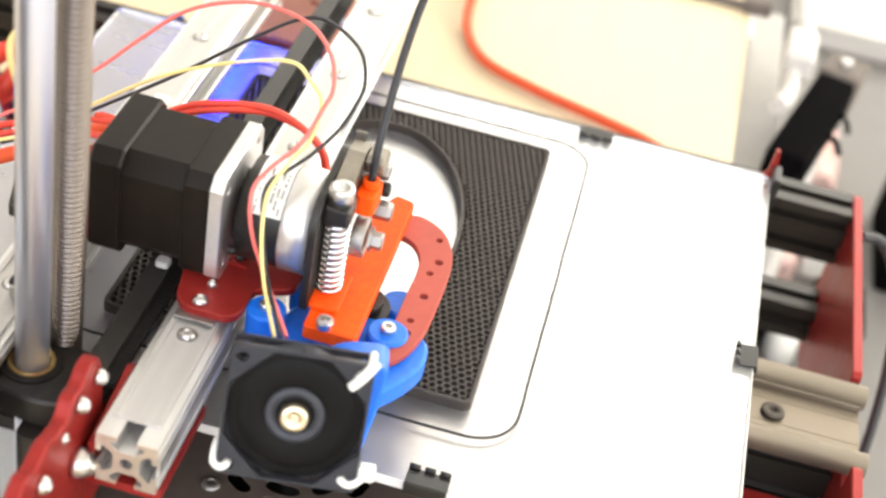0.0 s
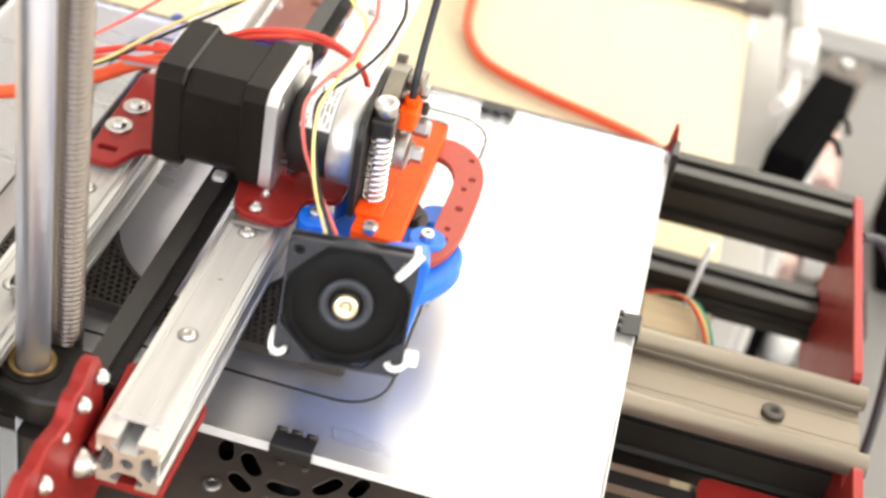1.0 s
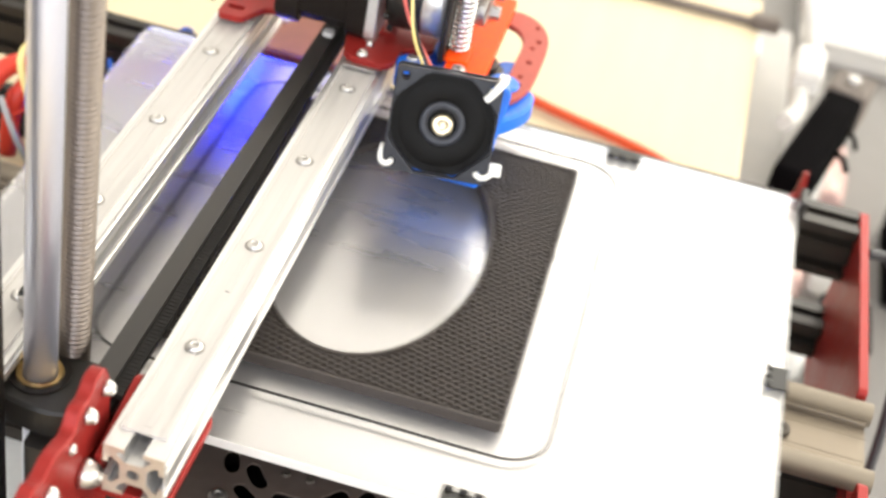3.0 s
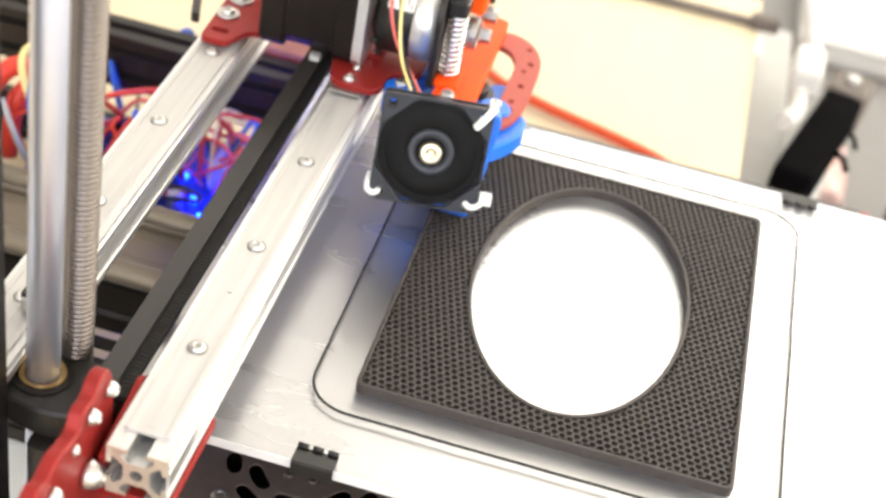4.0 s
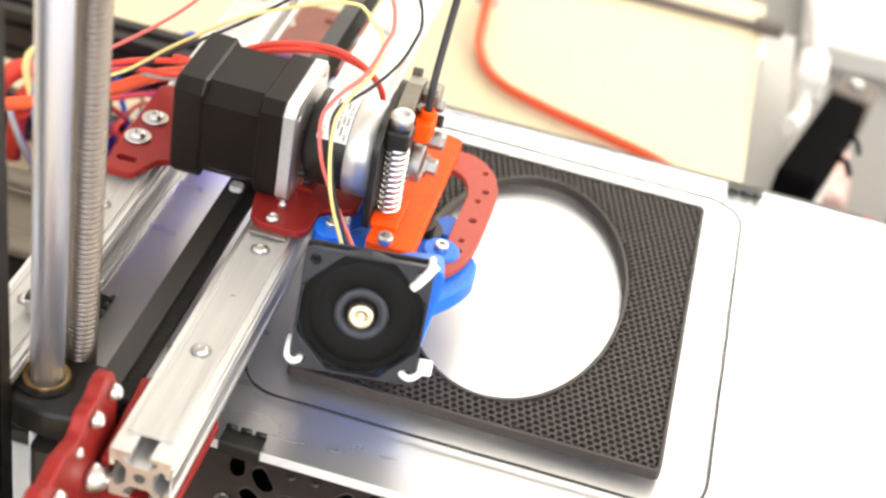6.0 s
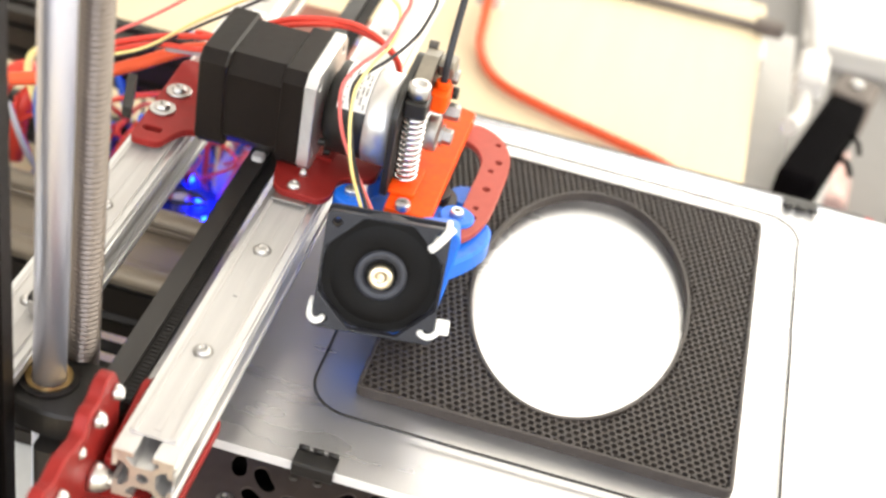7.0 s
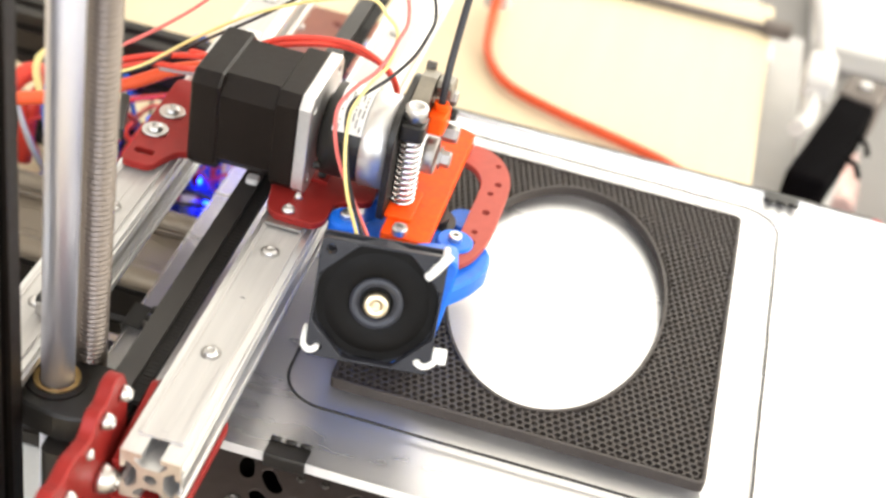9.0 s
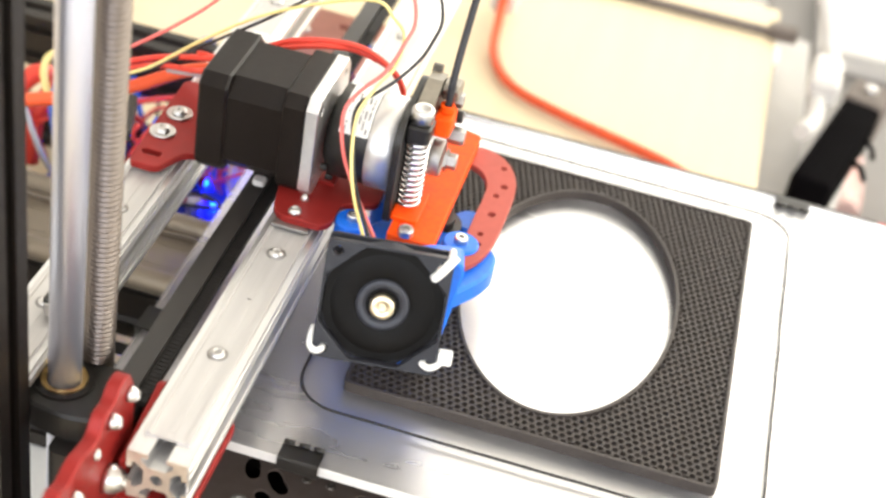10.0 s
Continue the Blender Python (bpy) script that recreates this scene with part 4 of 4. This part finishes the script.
def carriage():
    car = thing("print_carriage", "print head carriage with stepper motor, extruder and blue fan mount", "print head", (0, 0, 0))
    out = [(-69, 131.3), (-57, 131.3), (-54.6, 138), (-51, 145.5), (-44, 147), (-38, 158), (-22, 166), (-13, 150), (-9, 128), (-4.5, 123.5), (11, 123.5), (14.2, 128), (14.2, 141), (27, 146), (27, 196), (-71, 196)]
    slot = rounded([(-66.6, 138.4), (-58.8, 138.4), (-58.8, 142), (-66.6, 142)], 1.7, 3)
    plate = part("carriage_plate", slab(B(), rounded(out, 3.5, 4), 2.0, 5.0, "z", [slot], 0.3), RED, car, "red anodised carriage plate")
    for x, y in ((-64.4, 154.8), (-63.3, 169.8)):
        part("washer", lathe(B(), (x, y, 5.0), (0, 0, 1), [(5.2, 0), (5.2, 0.9), (4.9, 1.1)], 28), STEEL, plate)
        button_screw("plate_bolt", plate, (x, y, 6.1), (0, 0, 1), 3.2, 2.0)
    button_screw("plate_screw", plate, (-0.3, 127.6, 5.0), (0, 0, 1), 2.6, 2.0)
    button_screw("plate_screw", plate, (0.6, 136.6, 5.0), (0, 0, 1), 1.7, 2.4)
    part("slider", box(B(), -7, 7, 121, 190, 1.0, 2.2, 0.3), DULL, plate)
    part("slider", box(B(), -68, -56, 134, 190, 1.0, 2.2, 0.3), DULL, plate)
    part("motor_foot", box(B(), -36, 8, 150, 176, 4.6, 6.2), RED, plate)
    part("belt_clamp", slab(B(), rounded([(-24, 147), (-19, 147), (-19, 152), (-24, 152)], 1.5), -2.8, -0.2, "z", bevel=0.5), CORD, plate, "white nylon belt clamp")
    stepper(car)
    extruder(car)
    red_arch(car)
    hot_end(car)
    cooling_fan(car)
    # wiring loom
    wire("red_fan_wire", [(34.9, 107.6, 18), (23.6, 124.3, 21), (16.9, 132.6, 25), (13.3, 134.2, 33), (11, 136.6, 42), (11.2, 139.5, 49), (14.9, 145.5, 54), (20, 152.1, 58), (22.6, 158.7, 62), (24, 166.7, 66), (24.6, 175.4, 69), (20, 186, 75), (8, 196, 79), (-14, 205, 76), (-38, 210, 64), (-56, 210, 47), (-71, 205, 32), (-90, 196, 18), (-112, 190, 4)], 0.75, W_PINK, car)
    wire("black_fan_wire", [(33.2, 106.8, 18), (21.4, 128, 23), (17.2, 134.1, 33), (14.3, 139.2, 44), (15, 143.6, 49), (19, 147, 52), (24.8, 155.8, 55), (30, 167.2, 59), (32.3, 177.3, 63), (32.7, 186.7, 67), (28, 195, 74), (16, 201, 78), (5, 203, 76), (-13, 205, 62), (-41, 205, 38), (-68, 200, 19), (-84, 194, 8), (-100, 186, 2)], 0.7, W_BLACK, car)
    wire("yellow_fan_wire", [(31.5, 106, 18), (21.2, 125.5, 22), (17, 132.4, 34), (15.6, 138.1, 45), (17, 141.1, 51), (20.1, 149.1, 56), (23, 156.4, 59), (23, 166.9, 62), (20.7, 176, 64), (15.3, 182.2, 65), (7, 185, 69), (-14, 190, 60), (-41, 195, 44), (-66, 195, 25), (-86, 188, 10), (-108, 186, 0)], 0.7, W_YELLOW, car)
    wire("red_heater_cable", [(27, 176, 4), (26, 184, 16), (22.8, 186.6, 30), (19.8, 185.6, 38), (11.1, 189.2, 42), (0.9, 191.1, 44), (-10.7, 189.5, 44), (-21.3, 186.4, 43), (-29.7, 184.5, 40), (-39.3, 179.4, 35), (-44, 188, 24), (-66, 194, 20)], 1.25, W_RED, car)
    wire("red_heater_cable", [(24, 180, 2), (23, 194, 14), (20.1, 197.2, 26), (14.8, 193.9, 36), (6.3, 192.9, 40), (-2.9, 191.3, 42), (-14, 185.5, 43), (-26.6, 182.3, 40), (-38.7, 178.2, 34), (-44, 191, 22), (-66, 198, 18)], 1.25, W_RED, car)
    wire("motor_lead", [(-37, 182, 34), (-46, 186, 30), (-56, 182, 22), (-66, 190, 14), (-84, 196, 8), (-104, 190, 2)], 1.3, W_RED, car)
    wire("motor_lead", [(-37, 182, 32), (-47, 190, 28), (-58, 190, 22), (-70, 196, 16), (-86, 202, 8), (-106, 196, 2)], 1.3, W_RED, car)
    wire("motor_lead", [(-38, 180, 30), (-46, 178, 22), (-50, 170, 12), (-52, 176, 10), (-60, 190, 12), (-80, 198, 6)], 1.2, W_GREY, car)
    wire("hose", [(-60, 206, 8), (-76, 206, 2), (-92, 196, -4), (-112, 182, -8), (-150, 162, -10), (-230, 130, -14)], 2.9, SLEEVE, car, "orange-red cable sleeve")
    part("wire_plug", slab(B(), rounded([(-80.6, 152), (-76.6, 152), (-84.6, 178), (-88.6, 178)], 1), -2, 3, "z", bevel=0.4), BLACK_PL, car)
    return car


print_head = carriage()


# ---- electronics behind the gantry ----
def control_board():
    t = thing("control_board", "dark blue circuit board with glow in its colour, chips and lit blue diodes", "circuit board", (-95, 260, -116))
    part("board", box(B(), -70, 62, -58, 14, 0, 1.8, 0.2), PCB, t)
    part("relay", box(B(), 18, 34, -24, 10, 1.8, 17, 1.0), CORD, t, "pale relay housing")
    rng = random.Random(4)
    for k in range(26):
        x, y = rng.uniform(-64, 50), rng.uniform(-55, 2)
        w, d, h = rng.uniform(4, 12), rng.uniform(4, 12), rng.uniform(1.5, 6)
        part("chip", box(B(), x, x + w, y, y + d, 1.8, 1.8 + h, 0.3), rng.choice((CHIP, CHIP, SOCKET, PCB)), t)
    for k in range(6):
        part("capacitor", lathe(B(), (rng.uniform(-60, 12), rng.uniform(-50, 6), 1.8), (0, 0, 1), [(4, 0), (4, 10), (3.6, 10.6)], 18), ALU if k % 2 else CHIP, t)
    for x, y in ((22, -50), (2, -20), (-22, 5), (14, -38), (-48, -30), (38, 4), (-8, -46)):
        part("led", box(B(), x, x + 3.4, y, y + 2.6, 1.8, 4.0, 0.2), LED, t, "glowing blue diode")
    for x, y in ((-46, 2), (-58, -12)):
        part("led", box(B(), x, x + 3.4, y, y + 2.6, 1.8, 4.0, 0.2), LED_V, t, "glowing violet diode")


control_board()


def light_strip():
    """Blue diodes under the rear beam, shining down on the electronics and the bed."""
    t = thing("led_strip", "blue glowing light strip under the rear gantry beam", "light strip", (-62, 236, -24))
    part("board", box(B(), -5, 5, -26, 26, 0.4, 1.9, 0.2), PCB, t)
    for k in range(5):
        part("led", box(B(), -2.6, 2.6, -22 + 10 * k, -17 + 10 * k, -1.0, 0.4, 0.2), LED, t, "glowing blue diode")


light_strip()


def loom():
    """Loose wires over the board, each a thing of its own."""
    rng = random.Random(11)
    mats = [W_RED, W_RED, W_RED, W_BLACK, W_BLUE, W_PINK, W_BLACK, W_YELLOW]
    names = {W_RED.name: "red", W_BLACK.name: "black", W_BLUE.name: "blue", W_PINK.name: "salmon", W_YELLOW.name: "yellow"}
    for k in range(24):
        m = mats[k % len(mats)]
        x, y = rng.uniform(-180, -62), rng.uniform(215, 272)
        pts = [(x, y, -112)]
        for j in range(4):
            x, y = max(-190, x + rng.uniform(-28, 24)), min(325, y + rng.uniform(-26, 28))
            pts.append((x, y, rng.uniform(-104, -68)))
        pts.append((x - 20, y + 10, -110))
        o = Vector(pts[0])
        t = wire("loose_wire", [Vector(p) - o for p in pts], rng.choice((0.9, 1.2, 1.5)), m, None, n=8)
        t.location = o * MM
        tagged(t, "%s insulated wire looped over the circuit board" % names[m.name], "wire", "loose wires")


loom()


def side_wires():
    for pts, r, m, lab in (
        ([(-150, 206, -90), (-166, 214, -58), (-164, 222, -48), (-150, 224, -58), (-140, 220, -100)], 2.0, W_YELLOW, "yellow insulated wire bent beside the shaft"),
        ([(-150, 202, -100), (-158, 206, -66), (-152, 214, -56), (-142, 218, -104)], 2.0, W_BLUE, "blue insulated wire bent beside the shaft"),
        ([(-168, 196, -64), (-156, 190, -84), (-148, 200, -112)], 1.5, W_GREY, "pale grey wire hanging beside the shaft"),
        ([(-175, 215, -110), (-172, 222, -80), (-160, 240, -70), (-150, 250, -108)], 5.0, W_RED, "thick red cable bent behind the shaft"),
        ([(-185, 200, -112), (-184, 212, -76), (-172, 230, -66), (-160, 250, -112)], 5.0, W_RED, "thick red cable bent behind the shaft"),
    ):
        o = Vector(pts[0])
        t = wire("cable", [Vector(p) - o for p in pts], r, m, None, lab)
        t.location = o * MM
        tagged(t, lab, "cable", "cables by the shaft")
    pts = [(-96, -36, -14), (-70, -22, -4), (-58, -4, -2), (-57, 10, -8)]
    o = Vector(pts[0])
    t = wire("cable", [Vector(p) - o for p in pts], 0.6, WHITE_PL, None)
    t.location = o * MM
    tagged(t, "thin white wire tied to the frame post", "cable")
    t = thing("paper_sheet", "white sheet of paper lying on the bench", "paper", (-172, 20, -134.6))
    part("sheet", slab(B(), [(-105, -150), (105, -150), (105, 60), (-105, 60)], 0, 0.4, "z"), LABEL, t, m=Matrix.Rotation(radians(12), 4, "Z"))
    t = thing("plug", "white nylon plug on a thin wire", "plug", (-56, -62, -60))
    part("shell", slab(B(), rounded([(-5, -6), (5, -6), (4, 7), (-4, 7)], 1), 0, 5, "z", bevel=0.5), WHITE_PL, t)
    part("lead", sweep(B(), spline([(0, -6, 2), (-6, -16, -6), (-8, -22, -40), (-8, -24, -75)], 8), 0.8, 8), W_GREY, t)


side_wires()


def rear_plates():
    """Red bracket lying over the rear beam of the frame, seen between the gantry beams."""
    t = thing("rear_bracket", "red bracket plate coloured pale as lit, bolted over the rear frame beam", "bracket", (-54, 312, -62))
    mv = Matrix.Translation((54, -312, 62))
    # the top takes the paler red that holds its light, the skirt plain red
    part("plate", slab(B(), rounded([(-80, 293.5), (-22, 293.5), (-22, 352), (-80, 352)], 4), -62, -58.8, "z", [circle(-52, 338, 2.6, 16)], 0.4), LIT_RED, t, m=mv)
    part("skirt", box(B(), -80, -22, 292.4, 295.4, -92, -62.1, 0.3), RED, t, m=mv)
    for x in (-70, -32):
        button_screw("bolt", t, Vector((x, 325, -58.8)) + Vector((54, -312, 62)), (0, 0, 1), 3.4, 2.2)


rear_plates()


# ---- things beside and behind the printer ----
def wood_block():
    t = thing("switch_block", "pale wooden block with wires and a white cable tie", "block", (168, 217, -134))
    part("block", box(B(), -14, 13, -12, 15, 0, 26, 0.8), WOOD_EDGE, t)
    for lead_mat, dx in ((W_YELLOW, 0), (W_GREEN, 1.8), (W_RED, -1.8)):
        wire("lead", [(-14 + dx, 16, 24), (-5 + dx, 14, 29), (3 + dx, 11, 32), (10 + dx, 4, 34), (17 + dx, -9, 32), (22 + dx, -24, 24), (26 + dx, -38, 4)], 0.85, lead_mat, t)
    part("upright_tie", sweep(B(), spline([(6, 12, 20), (8, 15, 45), (10, 17, 62)], 5), 1.6, 8), WHITE_PL, t)


wood_block()


def brown_card():
    # thin brown sheet that covers the bench below the round rail
    t = thing("brown_card", "flat brown sheet lying on the bench under the frame", "card", (138, 128, -134.9))
    part("sheet", slab(B(), rounded([(-48, -40), (46, -42), (45, 44), (-47, 41)], 1), 0, 1.0, "z"), BROWN, t)


brown_card()


def hose():
    pts = [(8, 530, -112), (10, 511, -122), (15, 480, -130), (33, 448, -130.5), (67, 430, -130.5), (112, 415, -130.5), (144, 402, -130.5), (175, 378, -130.5)]
    t = thing("orange_hose", "orange silicone hose lying in a bend on the bench", "hose", (8, 530, -135))
    wire("tube", [Vector(p) - Vector((8, 530, -135)) for p in pts], 3.3, SLEEVE, t, seg=16)
    part("plug", slab(B(), rounded([(-9, -4), (9, -4), (8, 26), (-8, 26)], 3), 10, 34, "z", bevel=1.5), GREY_PAINT, t, "grey plug at the hose end")


hose()


def back_bar():
    t = thing("bench_rail", "dark metal rail along the back of the bench", "rail", (60, 625, -135))
    part("bar", box(B(), -160, 146, -13, -8, 0, 6, 1), BROWN_GREY, t)
    part("foot", box(B(), 126, 146, -17, -5, 0, 10, 2), BROWN_GREY, t)


back_bar()


def clamp_lamp():
    """Black clamp-on unit hung on a pale post beside the bench."""
    p = thing("pale_post", "pale grey painted square post beside the bench", "post", (212, 520, -880))
    part("shaft", box(B(), -18.2, 12, -170, 170, 694, 712, 2), POST, p)
    for y in (-150, 150):
        part("leg", box(B(), -10, 10, y - 10, y + 10, 0, 694, 2), GREY_PAINT, p)
    t = thing("black_clamp_box", "black plastic clamp box with a grey end cap", "clamp box", (243, 495, -880))
    r = Matrix.Translation((0, 11, 715)) @ Matrix.Rotation(radians(-15), 4, "Z")
    part("body", box(B(), -13, 13, -68, 52, 0, 28, 4), MATT_BLACK, t, m=r)
    part("end_cap", box(B(), -14, 14, 52, 84, -2, 29, 3), BROWN_GREY, t, m=r)
    part("knob", lathe(B(), (0, 68, 31), (0, 0, 1), [(4.5, -2), (4.5, 1.5), (4, 2)], 20), CORD, t, m=r)
    part("lever", sweep(B(), spline([(13, -14, 20), (20, -18, 20), (25, -24, 16)], 6), 2.0, 10), MATT_BLACK, t, m=r)
    part("lever", sweep(B(), spline([(13, 18, 20), (19, 12, 20), (23, 6, 16)], 6), 1.7, 10), MATT_BLACK, t, m=r)
    part("stand", box(B(), -10, 10, -30, 30, -715, 0, 2), GREY_PAINT, t, m=r)
    c = thing("white_cable", "loose white cable looped over the post", "cable", (226, 590, -135))
    wire("cable", [(-12, 60, 30), (-4, 36, 22), (2, 4, 12), (4, -24, 14), (-4, -52, 12), (-4, -90, 8), (-12, -120, 12)], 5.5, CORD, c, seg=14)
    part("cable_plug", slab(B(), rounded([(-12, -70), (8, -70), (10, -28), (-10, -28)], 4), 6, 24, "z", bevel=3), CORD, c)


clamp_lamp()


def shelf_clutter():
    """Low grey shelf beside the bench with boxes on it."""
    s = thing("low_shelf", "light grey low shelf beside the bench", "shelf", (480, 300, -880))
    part("top", box(B(), -262, 420, -420, 1000, 500, 520, 3), SHELF_GREY, s)
    for x in (-250, 380):
        for y in (-400, 950):
            part("leg", box(B(), x, x + 24, y, y + 24, 0, 500, 2), GREY_PAINT, s)
    for name, lab, cat, x, y, w, d, h, m in (
        ("storage_box", "matt black plastic box on the low shelf", "box", 240, 695, 44, 110, 40, MATT_BLACK),
        ("cloth_bundle", "pale pink cloth bundle on the low shelf", "cloth", 268, 648, 38, 56, 26, PINK),
        ("cloth_bundle", "pale pink cloth bundle on the low shelf", "cloth", 303, 800, 30, 90, 30, PINK),
        ("white_carton", "white carton on the low shelf", "box", 306, 660, 28, 46, 20, WHITE_PL),
        ("storage_box", "matt black plastic box on the low shelf", "box", 243, 542, 44, 62, 30, MATT_BLACK),
        ("white_jar", "white plastic jar on the low shelf", "jar", 281, 534, 26, 26, 26, WHITE_PL),
        ("storage_box", "matt black plastic box on the low shelf", "box", 318, 566, 36, 56, 30, MATT_BLACK),
        ("storage_box", "matt black plastic box on the low shelf", "box", 372, 700, 36, 110, 60, MATT_BLACK),
        ("white_carton", "large flat white carton on the low shelf", "box", 420, 1130, 300, 190, 20, CORD),
        ("white_carton", "small flat white carton on the low shelf", "box", 238, 387, 36, 32, 8, WHITE_PL),
        ("storage_box", "grey plastic box on the low shelf", "box", 250, 320, 40, 90, 30, MATT_GREY)):
        t = thing(name, lab, cat, (x, y, -360), group="boxes on the shelf")
        if cat == "jar":
            part("shell", lathe(B(), (0, 0, 0), (0, 0, 1), [(w / 2, 0), (w / 2, h), (w * 0.4, h + 3)], 28), m, t)
            part("lid", lathe(B(), (0, 0, h + 3.1), (0, 0, 1), [(w * 0.44, 0), (w * 0.44, 9), (w * 0.4, 10)], 28), m, t)
            continue
        bm = box(B(), -w / 2, w / 2, -d / 2, d / 2, 0, h, 4)
        if m is PINK:
            bmesh.ops.subdivide_edges(bm, edges=bm.edges[:], cuts=3, use_grid_fill=True)
            for v in bm.verts:
                v.co.z = max(0, v.co.z * (0.75 + 0.5 * noise.noise(v.co * 0.05)))
        part("shell", bm, m, t)
        if m is not PINK:
            part("lid", box(B(), -w / 2 - 1, w / 2 + 1, -d / 2 - 1, d / 2 + 1, h + 0.1, h + 6, 2), m, t)


shelf_clutter()


def side_cable():
    pts = [(250, 276, -74), (264, 282, -80), (278, 272, -104), (282, 240, -140), (276, 200, -180), (268, 190, -230), (270, 200, -358)]
    o = Vector(pts[0])
    t = wire("side_cable", [Vector(p) - o for p in pts], 2.6, W_BLACK, None)
    t.location = o * MM
    tagged(t, "black cable hanging from the side of the frame", "cable")


side_cable()


# ---- movement of the bed and the print head ----
BED_X = [(0, -93.6), (0.1, -96.2), (0.2, -103.7), (0.3, -122.2), (0.4, -133.2), (0.5, -140.7), (0.6, -141.4), (1, -141.4), (1.5, -141.5), (2, -141.5),
         (2.3, -141.2), (2.4, -140.4), (2.5, -138.2), (2.7, -117.5), (2.9, -97), (3.3, -40), (3.8, -5.8), (3.9, -1.2), (4, -0.2), (4.5, 0),
         (5, -1.1), (5.2, -5.5), (5.5, -15.8), (5.7, -21.5), (6.2, -29), (6.8, -7), (6.9, -3.6), (7, -1.8), (7.1, -1), (7.2, -1.5), (7.3, -3),
         (7.5, -8.6), (8, -22), (8.3, -28.3), (8.4, -29), (8.5, -28), (8.8, -19.3), (9, -14.8), (9.3, -4.8), (9.5, -0.6), (9.7, -2.8), (10, -12)]
HEAD_Y = [(0, -115.6), (0.4, -115.1), (0.5, -110.4), (1, -58.8), (1.2, -41), (1.5, -21.2), (1.7, -6.5), (2, 18.2), (2.4, 61.5), (2.5, 69.8), (2.6, 71.2),
          (2.7, 71), (3.3, 78), (3.8, 68), (3.9, 61), (4, 52.3), (4.2, 33), (4.5, 0), (4.7, -14.5), (5, -27.7), (5.2, -34), (5.5, -41.4), (5.7, -46.3),
          (6.2, -57), (6.8, -36), (7, -31.1), (7.1, -30), (7.2, -31), (7.5, -39.2), (8, -53.1), (8.3, -61.4), (8.4, -62.6), (8.5, -61.9), (9, -47.1), (9.3, -38.8), (9.5, -34.5), (9.7, -38.2), (10, -46.8)]


def motions():
    for ob in bed_things:
        x, y, z = ob.location
        walk(ob, [(t, pose(x + d * MM, y, z)) for t, d in BED_X])
    x, y, z = print_head.location
    walk(print_head, [(t, pose(x, y + d * MM, z)) for t, d in HEAD_Y])


motions()
